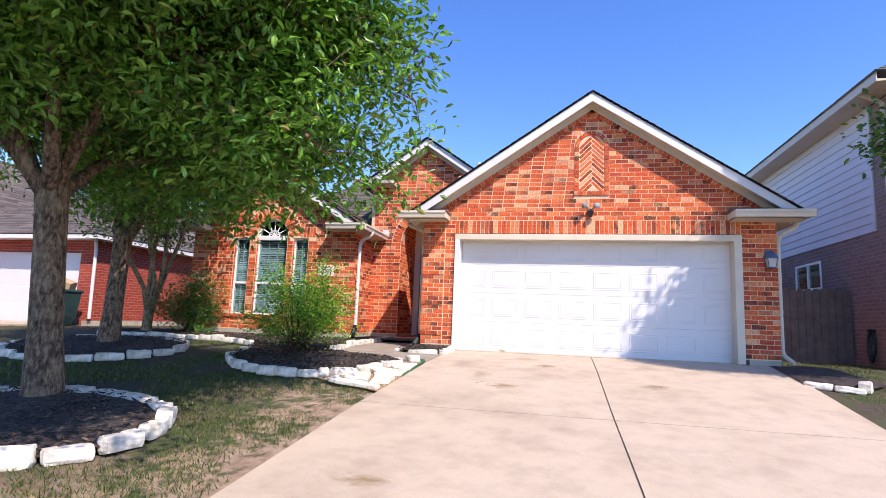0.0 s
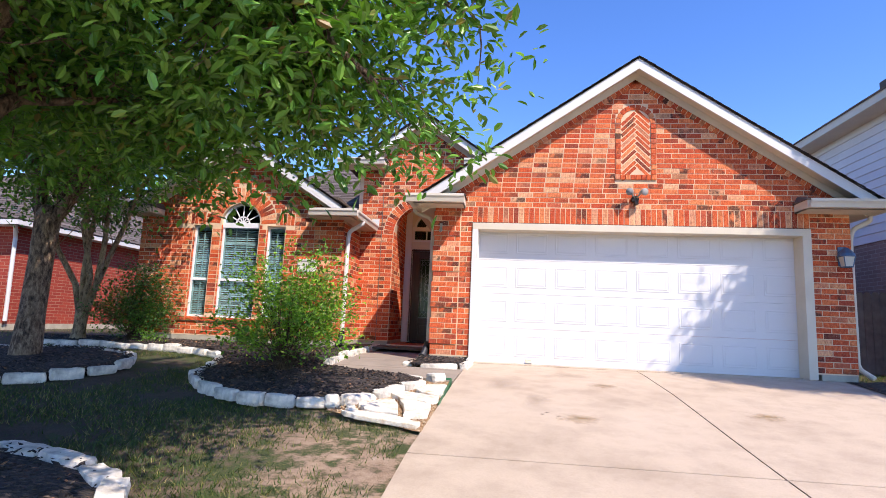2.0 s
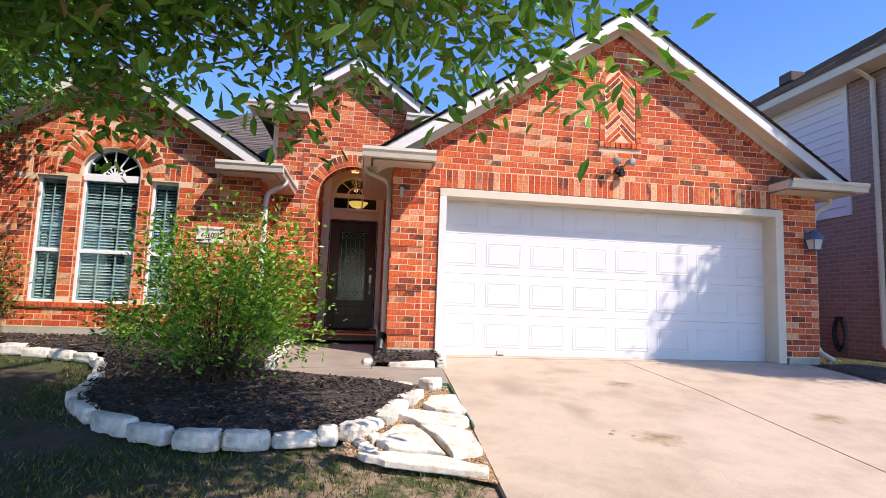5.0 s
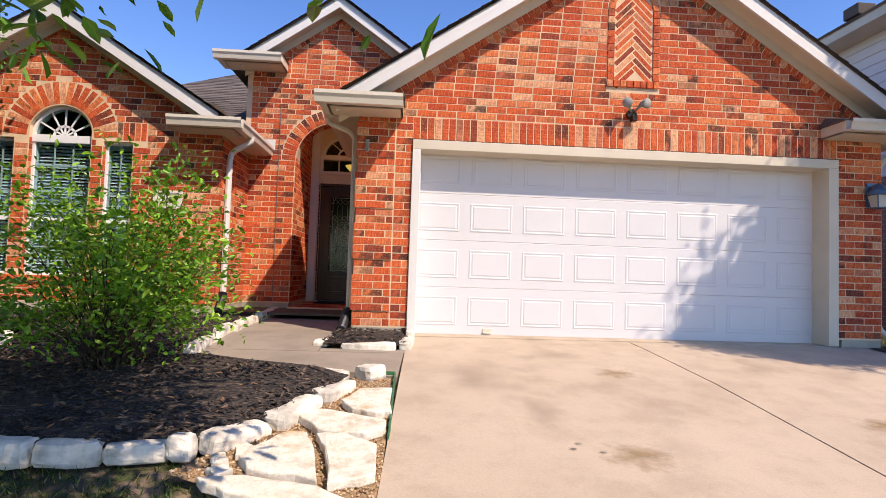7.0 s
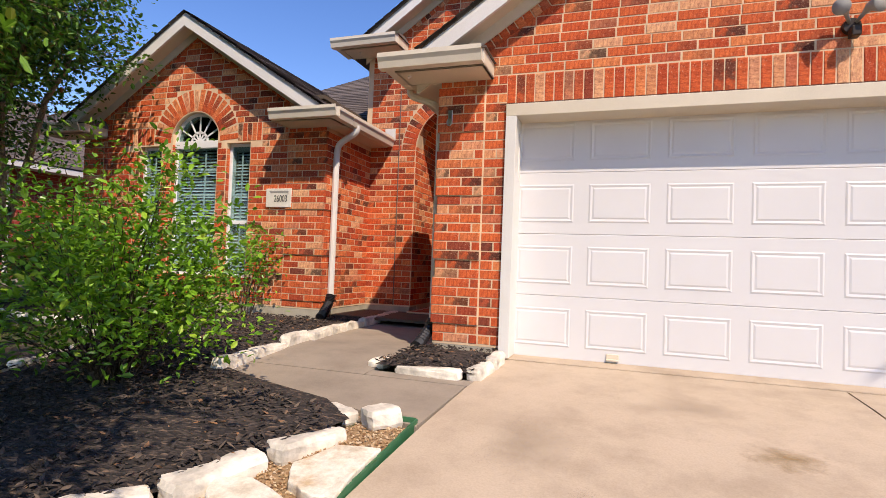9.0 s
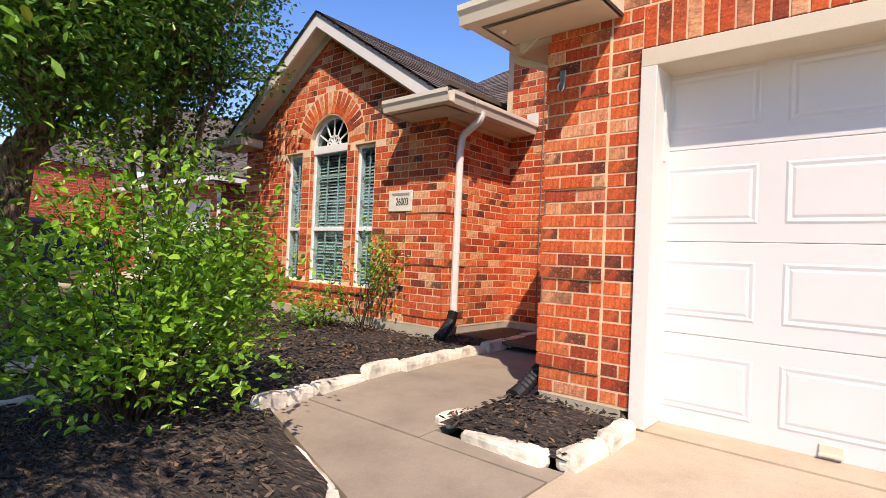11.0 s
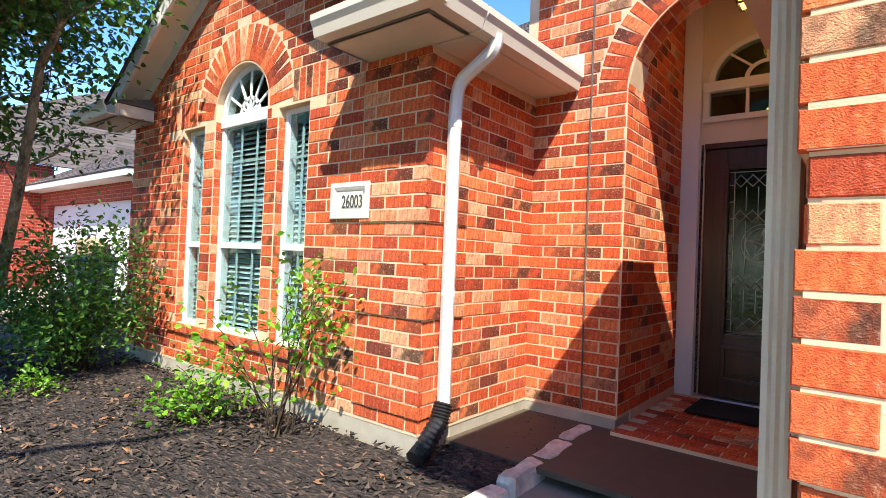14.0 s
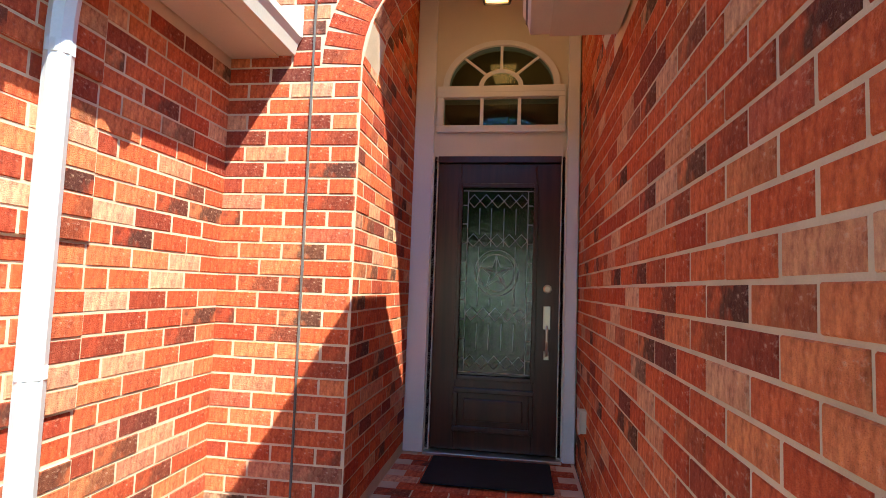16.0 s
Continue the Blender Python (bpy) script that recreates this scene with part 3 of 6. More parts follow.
# garage front
wall = slab_wall("wall_garage_front", "red brick garage gable wall with cream mortar", FRONT, [GX0 + 0.02, DX0, 0.58, DX1, GX1], lambda u: [(0.1 if not DX0 < u < DX1 else DTOP, min(g_rake(u), 9))], 0.24)
specs = courses(GX0, GX1, 0.12, 4.5, lambda u, z: z < g_rake(u) - 0.065 and not (DX0 + 0.004 < u < DX1 - 0.004 and z < DTOP + 0.215) and not in_niche(u, z, 0.085), lambda u: u < -2.09, 1, -2.09, -1)
specs += soldiers(DX0, DX1, DTOP + 0.018, 0.244)
specs += rake(0.58, 4.55, 3.5, 0.666) + rake(0.58, 4.55, -2.4, 0.666)
PROUD = pose(0, -0.008, 0)
specs += [(PROUD @ k, l, h) for k, l, h in ring(0.58, 3.80, 0.222, 0.30)] + [(pose(0, -0.02, 0) @ k, l, h) for k, l, h in soldiers(0.27, 0.89, 2.895, 0.075)]
for i in range(10):
    specs += [(pose(0.275, -0.008, 2.98 + i * 0.082), 0.08, 0.074), (pose(0.805, -0.008, 2.98 + i * 0.082), 0.08, 0.074)]
for i in range(0, 13):
    for sgn in (1, -1):
        u, z = 0.58 + sgn * 0.108, 2.995 + i * 0.088 + (0.044 if sgn > 0 else 0)
        if (u + sgn * 0.06 - 0.58) ** 2 + max(0.0, z + 0.03 - 3.80) ** 2 < 0.25 ** 2:
            specs.append((pose(u, 0.003, z, 0, 45 * sgn, 0) @ pose(-0.148, 0, -0.027), 0.296, 0.054))
lay(wall, FRONT, specs, (-2.2, 1.4))
quoin_bands(wall, FRONT, GX0 - 0.002, -2.09, 2.3)
found = Shape()
found.box(GX0 + 0.005, DX0 - 0.06, GY + 0.002, GY + 0.3, -0.3, 0.115).box(DX1 + 0.06, GX1 - 0.005, GY + 0.002, GY + 0.3, -0.3, 0.115)
found.box(GX0 + 0.006, GX0 + 0.3, GY + 0.3, TY, -0.3, 0.115)
found.box(-8.4, -4.385, LY + 0.003, LY + 0.3, -0.3, 0.2).box(-4.7, -4.385, LY + 0.3, TY, -0.3, 0.2).box(-4.4, -3.7, TY + 0.003, TY + 0.3, -0.3, 0.2)
thing("foundation", found, FOUND, "exposed tan concrete foundation edge of the house", "foundation", bevel=0.008, kind="structure")

# garage side wall along the walkway (faces -x)
SIDE = Matrix(((0, 1, 0, GX0), (-1, 0, 0, 0), (0, 0, 1, 0), (0, 0, 0, 1)))
wall = slab_wall("wall_garage_side", "red brick garage side wall beside the walkway", SIDE, [-(DY + 0.1), -TY, -GY - 0.002], lambda u: [(0.1, 3.75 if u < -TY else 2.45)], 0.22)
lay(wall, SIDE, courses(-DY, -GY - 0.004, 0.12, 3.7, lambda u, z: z < (3.7 if u < -TY else 2.40), lambda u: u > -10.2, 2, -10.2), (-10.6, 1.2))
quoin_bands(wall, SIDE, -10.2, -GY, 2.3)

# left wing front
WINS = [(-7.33, -6.95, 0.52, 2.26), (-6.77, -6.01, 0.52, 2.30), (-5.86, -5.49, 0.52, 2.26)]
ACX, ACZ, AR = -6.39, 2.30, 0.40


def win_hole(u, z, e=0.0):
    for a, b, c, d in WINS:
        if a - e < u < b + e and c - e < z < d + e:
            return True
    return (u - ACX) ** 2 + (z - ACZ) ** 2 < (AR + e) ** 2 and z >= ACZ


def l_spans(u):
    top = l_rake(u)
    for i, (a, b, c, d) in enumerate(WINS):
        if a < u < b:
            if i == 1:
                d = ACZ + math.sqrt(max(0.0, AR * AR - (u - ACX) ** 2))
            return [(0.18, c), (d, top)]
    return [(0.18, top)]


us = sorted({-8.4, -4.40, -6.42, *[q for wn_ in WINS for q in wn_[:2]], *steps(-6.77, -6.01, 18)})
wall = slab_wall("wall_left_front", "red brick gable wall with three tall windows", LEFTF, us, l_spans, 0.24)
specs = courses(-8.4, -4.38, 0.2, 3.7, lambda u, z: z < l_rake(u) - 0.065 and not win_hole(u, z, 0.008) and not ((u - ACX) ** 2 + (z - ACZ) ** 2 < 0.71 ** 2 and z > ACZ) and not (z > 2.27 and z < 2.515 and (-7.62 < u < -6.8 or -5.95 < u < -5.32)) and not (0.44 < z < 0.53 and -7.45 < u < -5.38), lambda u: u > -4.92, 3, -4.92, 1)
specs += ring(ACX, ACZ, AR + 0.012, 0.70) + soldiers(-7.62, -7.09, 2.28, 0.23) + soldiers(-5.69, -5.32, 2.28, 0.23)
specs += [(k @ pose(0, -0.03, 0), l, h) for k, l, h in soldiers(-7.45, -5.38, 0.448, 0.07)]
specs += rake(-6.42, 3.80, -4.42, 0.637) + rake(-6.42, 3.80, -8.35, 0.637)
lay(wall, LEFTF, specs, (-5.0, 1.2))
quoin_bands(wall, LEFTF, -4.92, -4.378, 2.3, 0.2)

reveals = Shape()
for a, b, c, d in WINS:
    for edge_u, way in ((a, 1), (b, -1)):
        z = 0.28 + ROW * math.ceil((c - 0.28) / ROW)
        while z + ROW - JOINT < d:
            reveals.box(min(edge_u, edge_u + 0.004 * way), max(edge_u, edge_u + 0.004 * way), LY + 0.004, LY + 0.058, z, z + ROW - JOINT)
            z += ROW
tagged(part("reveal_bricks", reveals, BRICK_I, wall, "brick ends beside the windows"), kind="stuff")

# left wing side (faces +x)
LSIDE = Matrix(((0, -1, 0, -4.38), (1, 0, 0, 0), (0, 0, 1, 0), (0, 0, 0, 1)))
wall = slab_wall("wall_left_side", "sunlit red brick return wall behind a downspout", LSIDE, [LY + 0.002, TY], lambda u: [(0.18, 2.45)], 0.22)
lay(wall, LSIDE, courses(LY + 0.004, TY, 0.2, 2.4, lambda u, z: z < 2.36, lambda u: u < 11.35, 4, 11.35), (11.6, 1.2))
quoin_bands(wall, LSIDE, LY, 11.35, 2.3, 0.2)

# entry tower with its arch
ECX, ECZ, ER = -3.08, 2.36, 0.61


def t_spans(u):
    top = t_rake(u)
    if abs(u - ECX) < ER and u < GX0 + 0.05:
        return [(ECZ + math.sqrt(max(0.0, ER * ER - (u - ECX) ** 2)), top)]
    return [(0.18 if u < ECX else 2.3, top)]


wall = slab_wall("wall_entry_front", "red brick entry gable with a round arch", TOWER, sorted({-4.46, -3.69, -2.47, -1.55, *steps(-3.69, -2.47, 24)}), t_spans, 0.26)
specs = courses(-4.38, -1.6, 0.2, 4.6, lambda u, z: z < t_rake(u) - 0.065 and not (abs(u - ECX) < ER + 0.01 and z < ECZ) and not ((u - ECX) ** 2 + (z - ECZ) ** 2 < 0.825 ** 2 and z > ECZ) and not (u > ECX + ER and z < 2.45), None, 5)
specs += ring(ECX, ECZ, ER + 0.006, 0.815) + rake(-3.08, 4.68, -4.4, 0.70) + rake(-3.08, 4.68, -1.7, 0.70)
lay(wall, TOWER, specs, (-3.9, 1.3))
inner = Shape()
for i in range(24):
    a = radians((i + 0.5) * 7.5)
    for j in range(2):
        c = Vector((ECX + (ER + 0.006) * math.cos(a), TY + 0.004 + j * 0.125, ECZ + (ER + 0.006) * math.sin(a)))
        m = Matrix.Translation(c) @ pose(0, 0, 0, 0, -math.degrees(a) - 90, 0) @ pose(-0.034, 0, 0)
        inner.box(0, 0.07, 0, 0.115, -0.03, 0.012, m)
part("arch_soffit_bricks", inner, BRICK_I, wall, "brick underside of the arch")
cj = Shape()
cj.box(-3.945, -3.937, TY - 0.012, TY, 0.2, 3.2)
part("control_joint", cj, FENCE, wall, "dark caulked control joint")

# recess walls, ceiling, porch floor
RSIDE = Matrix(((0, -1, 0, -3.69), (1, 0, 0, 0), (0, 0, 1, 0), (0, 0, 0, 1)))
wall = slab_wall("wall_recess_left", "red brick wall of the porch recess", RSIDE, [TY + 0.262, DY + 0.1], lambda u: [(0.1, 3.75)], 0.2)
lay(wall, RSIDE, courses(TY + 0.004, DY, 0.2, 3.65, lambda u, z: z < (ECZ if u < TY + 0.26 else 3.65), None, 6), (12.6, 1.2))
thing("ceiling_porch", Shape().box(-3.69, GX0, TY + 0.262, DY, 3.7, 3.76), CREAM, "painted porch ceiling", "ceiling", kind="structure")
porch = thing("floor_porch", Shape().box(-3.685, GX0 - 0.012, TY - 0.12, DY, -0.1, 0.132), MORTAR, "raised brick porch floor", "porch floor", kind="structure")
pm = Shape().add(*brick_points(0.2, 0.095, 0.02)).mesh("paver")
pm.materials.append(BRICK)
rowy, j = TY - 0.115, 0
while rowy < DY - 0.05:
    x = -3.68 - (0.105 if j % 2 else 0)
    while x < GX0 - 0.06:
        if x > -3.7 and x + 0.2 < GX0 - 0.01:
            ob = new("paver", pm)
            ob.parent = porch
            ob.matrix_local = Matrix.Translation((x, rowy, 0.134)) @ pose(0, 0, 0, -90, 0, 0)
        x += 0.21
    rowy += 0.105
    j += 1

# entry wall with the door: painted panel with holes
EW = Matrix.Translation((0, DY, 0))
FAN_R = 0.40


def e_spans(u):
    out, lo = [], 0.13
    if -3.51 < u < -2.63:
        out.append((lo, 0.15))
        return [(2.24, 2.45), (2.66, 2.75), (2.75 + 0.8 * math.sqrt(max(0.0, FAN_R ** 2 - (u + 3.07) ** 2)), 3.7)]
    return [(0.13, 2.24), (2.24, 2.5), (2.5, 3.7)]


slab_wall("wall_entry_back", "cream painted panel round the front door", EW, sorted({-3.69, -3.51, -2.63, GX0, *steps(-3.47, -2.67, 20)}), e_spans, 0.12, CREAM)

# roofs


def roof_plane(s, a, b, c, d, thick=0.03, row=0.14):
    """Shingle courses from the eave a-b up to the ridge d-c."""
    a, b, c, d = (Vector(q) for q in (a, b, c, d))
    n = (b - a).cross(d - a).normalized()
    if n.z < 0:
        n = -n
    rows = max(1, int((d - a).length / row))
    rng = random.Random(int(abs(a.x * 31 + a.y * 17) * 10))
    for i in range(rows):
        k0, k1 = i / rows, (i + 1) / rows
        p0, p1, q0, q1 = a.lerp(d, k0), b.lerp(c, k0), a.lerp(d, k1), b.lerp(c, k1)
        m = max(1, int((p1 - p0).length / 0.5))
        off = rng.random()
        cuts = [0.0] + [min(1, max(0, (t + off) / m)) for t in range(m)] + [1.0]
        for t0, t1 in zip(cuts, cuts[1:]):
            if t1 - t0 < 1e-3:
                continue
            e = rng.uniform(0.006, 0.011)
            lo, hi = [p0.lerp(p1, t) for t in (t0, t1)], [q0.lerp(q1, t) for t in (t0, t1)]
            s.add([lo[0] + n * e, lo[1] + n * e, hi[1] + n * 0.001, hi[0] + n * 0.001, lo[0] - n * thick, lo[1] - n * thick, hi[1] - n * thick, hi[0] - n * thick], [(0, 1, 2, 3), (5, 4, 7, 6), (4, 5, 1, 0)])


GUTTERC = plain("gutter_paint", (0.70, 0.63, 0.51), 0.5, scale=3, vary=0.06, bumps=0.05)
roof = empty("roof", "brown-grey asphalt shingle roof with white rake boards", "roof", kind="structure")


def gable_roof(name, cx, z_apex, x_l, x_r, slope, y0, y1):
    s = Shape()
    for xe in (x_l, x_r):
        ze = z_apex - slope * abs(xe - cx)
        roof_plane(s, (xe, y0, ze), (xe, y1, ze), (cx, y1, z_apex), (cx, y0, z_apex))
    part(name, s, SHINGLE, roof)


def rake_board(cx, z_apex, x_end, slope, y0, y1, h=0.17):
    """The white board along a gable's edge, its thin drip cap, and the cream soffit behind it."""
    z_end = z_apex - slope * abs(x_end - cx)
    s = Shape().prism([(cx, z_apex - 0.01), (x_end, z_end - 0.01), (x_end, z_end - 0.01 - h), (cx, z_apex - 0.01 - h)], y0, y0 + 0.03)
    part("rake_board", s, WHITE, roof, "white painted rake board")
    s = Shape().prism([(cx, z_apex - 0.12), (x_end, z_end - 0.12), (x_end, z_end - 0.14), (cx, z_apex - 0.14)], y0 + 0.03, y1)
    part("rake_soffit", s, CREAM, roof, "cream painted soffit")
    s = Shape().prism([(cx, z_apex - 0.14), (x_end, z_end - 0.14), (x_end, z_end - 0.25), (cx, z_apex - 0.25)], y1 - 0.03, y1 - 0.014)
    part("frieze_board", s, CREAM, roof, "cream frieze board under the rake")


gable_roof("garage_shingles", 0.58, 4.78, -2.90, 4.0, 0.666, 9.5, 12.04)
gable_roof("garage_shingles", 0.58, 4.78, -2.24, 4.0, 0.666, 12.045, 16.6)
gable_roof("left_wing_shingles", -6.42, 3.97, -8.75, -4.06, 0.637, 10.7, 14.4)
gable_roof("entry_shingles", -3.08, 4.88, -4.72, -1.35, 0.70, 11.88, 15.6)
s = Shape()
roof_plane(s, (-8.8, 12.2, 2.62), (-4.44, 12.2, 2.62), (-4.44, 16.3, 5.32), (-5.2, 16.3, 5.32))
roof_plane(s, (-4.44, 14.3, 4.0), (-2.0, 14.3, 4.0), (-2.0, 16.3, 5.32), (-4.44, 16.3, 5.32))
roof_plane(s, (-2.0, 12.6, 2.88), (4.0, 12.2, 2.62), (0.4, 16.3, 5.32), (-2.0, 16.3, 5.32))
roof_plane(s, (4.0, 21, 2.62), (-8.8, 21, 2.62), (-5.2, 16.3, 5.32), (0.4, 16.3, 5.32))
roof_plane(s, (-8.8, 21, 2.62), (-8.8, 12.2, 2.62), (-5.2, 16.3, 5.32), (-5.2, 16.4, 5.32))
roof_plane(s, (4.0, 12.2, 2.62), (4.0, 21, 2.62), (0.4, 16.4, 5.32), (0.4, 16.3, 5.32))
part("main_shingles", s, SHINGLE, roof)
for x in (-2.35, -0.2):
    part("vent_pipe", Shape().lathe((x, 15.4, 4.6), [(0.05, 0), (0.05, 0.62), (0.07, 0.62), (0.07, 0.68)], 10), WHITE, roof, "white roof vent pipe")
for a, b in ((-2.72, 1), (3.80, 1)):
    rake_board(0.58, 4.76, a, 0.666, 9.52, GY)
for b in (-4.36, -8.5):
    rake_board(-6.42, 3.95, b, 0.637, 10.72, LY)
for b in (-4.5, -1.7):
    rake_board(-3.08, 4.86, b, 0.70, 11.92, TY)

GUTTER = [(0.0, 0.0), (0.0, 0.115), (0.012, 0.115), (0.012, 0.012), (0.075, 0.012), (0.085, 0.06), (0.105, 0.085), (0.105, 0.115), (0.117, 0.115), (0.117, 0.08), (0.098, 0.05), (0.085, 0.0)]


def gutter(a, b, out):
    """A gutter from a to b; out is the level direction away from the house."""
    a, b, o = Vector(a), Vector(b), Vector(out)
    s = Shape()
    n = len(GUTTER)
    s.add([p + o * u + Vector((0, 0, 1.05 * v - 0.02)) for p in (a, b) for u, v in GUTTER], [(i, (i + 1) % n, n + (i + 1) % n, n + i) for i in range(n)] + [tuple(range(n - 1, -1, -1)), tuple(range(n, 2 * n))])
    return part("gutter", s, GUTTERC, roof, "cream metal gutter")


def eave_return(x0, x1, y0, y1, z0, z1, turn):
    """A boxed corner of the eave: soffit, fascia and a little shingled top."""
    s = Shape().box(x0, x1, y0, y1, z0, z0 + 0.02).box(x0, x1, y0, y0 + 0.025, z0 - 0.0, z1).box(x0, x0 + 0.025, y0 + 0.025, y1, z0, z1).box(x1 - 0.025, x1, y0 + 0.025, y1, z0, z1)
    part("eave_return", s, CREAM, roof, "cream boxed eave return", 0.004)
    t = Shape()
    t.hexa([(x0 - 0.02, y0 - 0.03, z1 + 0.002), (x1 + 0.02, y0 - 0.03, z1 + 0.002), (x1 + 0.02, y1, z1 + 0.002), (x0 - 0.02, y1, z1 + 0.002), (x0 - 0.02, y0 - 0.03, z1 + 0.015), (x1 + 0.02, y0 - 0.03, z1 + 0.015), (x1 - 0.05, y1, z1 + 0.12), (x0 + 0.05, y1, z1 + 0.12)])
    part("return_shingles", t, SHINGLE, roof)
    gutter((x0 - (0.115 if turn < 0 else 0), y0, z1 - 0.10), (x1 + (0.115 if turn > 0 else 0), y0, z1 - 0.10), (0, -1, 0))
    x = x1 if turn > 0 else x0
    gutter((x, y0 - 0.002, z1 - 0.10), (x, y1, z1 - 0.10), (turn, 0, 0))


eave_return(-2.80, -2.02, 9.42, GY - 0.012, 2.40, 2.53, -1)
eave_return(2.82, 3.88, 9.42, GY - 0.012, 2.40, 2.53, 1)
eave_return(-4.90, -4.12, 10.62, LY - 0.012, 2.40, 2.53, 1)
eave_return(-8.70, -7.95, 10.62, LY - 0.012, 2.40, 2.53, -1)
eave_return(-4.72, -3.86, 11.80, TY - 0.012, 3.71, 3.84, -1)
eave_return(-2.25, -1.42, 11.80, TY - 0.012, 3.71, 3.84, 1)


def side_eave(x_wall, x_out, y0, y1, z0, z1):
    lo, hi = min(x_wall, x_out), max(x_wall, x_out)
    s = Shape().box(lo, hi, y0, y1, z0, z0 + 0.02)
    s.box(x_out - 0.0125, x_out + 0.0125, y0, y1, z0 + 0.02, z1).box(lo, hi, y1 - 0.02, y1 - 0.001, z0 + 0.02, z1)
    part("side_eave", s, CREAM, roof, "cream soffit and fascia")
    gutter((x_out, y0, z1 - 0.10), (x_out, y1, z1 - 0.10), (-1 if x_out < x_wall else 1, 0, 0))


side_eave(GX0 - 0.012, -2.80, GY, 12.02, 2.40, 2.53)
side_eave(-4.368, -4.12, LY, TY - 0.014, 2.40, 2.53)
side_eave(GX1, 3.88, GY, 20.5, 2.40, 2.53)
s = Shape().box(-4.15, -4.0, TY - 0.03, TY - 0.013, 2.50, 2.66)
part("flashing", s, WHITE, roof, "white step flashing")

# the closed rest of the house
hb = Shape()
hb.box(-8.4, -8.2, LY + 0.25, 21, -0.2, 2.6).box(GX1 - 0.2, GX1, GY + 0.25, 21, -0.2, 2.5).box(-8.2, GX1 - 0.2, 20.8, 21, -0.2, 2.6)
thing("wall_rear", hb, BRICK_I, "plain brick side and rear walls", "wall", kind="structure")
# Plain closing surfaces, coloured dark so the rooms look unlit.
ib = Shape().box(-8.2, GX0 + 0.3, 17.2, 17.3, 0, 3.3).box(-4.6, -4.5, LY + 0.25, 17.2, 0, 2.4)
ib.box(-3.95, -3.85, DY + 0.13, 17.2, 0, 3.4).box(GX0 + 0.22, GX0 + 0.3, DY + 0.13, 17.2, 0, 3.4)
thing("wall_inside", ib, DARKROOM, "plain dark inside walls", "wall", kind="structure")
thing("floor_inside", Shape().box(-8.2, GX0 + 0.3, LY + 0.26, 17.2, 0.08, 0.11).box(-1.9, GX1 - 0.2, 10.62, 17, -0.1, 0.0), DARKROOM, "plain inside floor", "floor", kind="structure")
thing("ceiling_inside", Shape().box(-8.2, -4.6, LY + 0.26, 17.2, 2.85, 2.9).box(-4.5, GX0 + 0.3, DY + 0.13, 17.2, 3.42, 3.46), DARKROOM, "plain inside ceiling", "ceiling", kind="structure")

# ---- garage door ----
gd = empty("garage_door", "white sectional garage door with raised panels, closed", "garage door", (0.565, 10.015, 0.02))
for k in range(4):
    z0 = 0.0 + k * 0.535
    s = Shape().box(-2.455, 2.455, 0.0, 0.045, z0 + 0.001, z0 + 0.534)
    sec = part("section", s, DOORWHITE, gd, bevel=0.004)
    for i in range(8):
        x = -2.455 + 0.614 * (i + 0.5)
        p = Shape()
        for inset, y in ((0.0, -0.001), (0.012, -0.005), (0.03, -0.001), (0.045, -0.005)):
            w_, h_ = 0.245 - inset, 0.165 - inset
            p.v += [(x - w_, y, z0 + 0.267 - h_), (x + w_, y, z0 + 0.267 - h_), (x + w_, y, z0 + 0.267 + h_), (x - w_, y, z0 + 0.267 + h_)]
        p.f = [(12, 13, 14, 15)] + [(a + j, a + (j + 1) % 4, a + 4 + (j + 1) % 4, a + 4 + j) for a in (0, 4, 8) for j in range(4)]
        part("panel", p, DOORWHITE, sec)
part("lift_handle", Shape().box(-1.60, -1.50, -0.035, -0.003, 0.02, 0.035).box(-1.60, -1.50, -0.012, 0.0, 0.02, 0.075), CREAM, gd, "small metal lift handle", 0.003)
part("bottom_seal", Shape().box(-2.45, 2.45, 0.005, 0.04, -0.02, 0.004), PLASTIC, gd, "black rubber bottom seal")
thing("lintel", Shape().box(DX0 - 0.06, DX1 + 0.06, GY - 0.006, GY + 0.08, DTOP + 0.005, DTOP + 0.016), plain("rusty_lintel_steel", (0.10, 0.035, 0.022), 0.7, vary=0.3, bumps=0.2), "rust-brown steel lintel under the soldier bricks", "lintel", kind="structure")
tr = empty("trim_garage", "painted trim round the garage opening, left jamb white, head and right jamb cream", "trim", kind="structure")
part("jamb", Shape().box(DX0 - 0.001, DX0 + 0.09, GY - 0.028, 10.06, 0.025, DTOP - 0.1), WHITE, tr, bevel=0.004)
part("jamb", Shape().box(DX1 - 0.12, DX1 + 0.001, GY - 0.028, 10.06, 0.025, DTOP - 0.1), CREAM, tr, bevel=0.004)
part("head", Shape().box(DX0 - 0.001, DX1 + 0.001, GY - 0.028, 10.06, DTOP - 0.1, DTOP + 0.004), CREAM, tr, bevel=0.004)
part("weather_strip", Shape().box(DX0 + 0.075, DX0 + 0.10, GY + 0.12, GY + 0.15, 1.55, 1.95), WHITE, tr)

# ---- windows ----


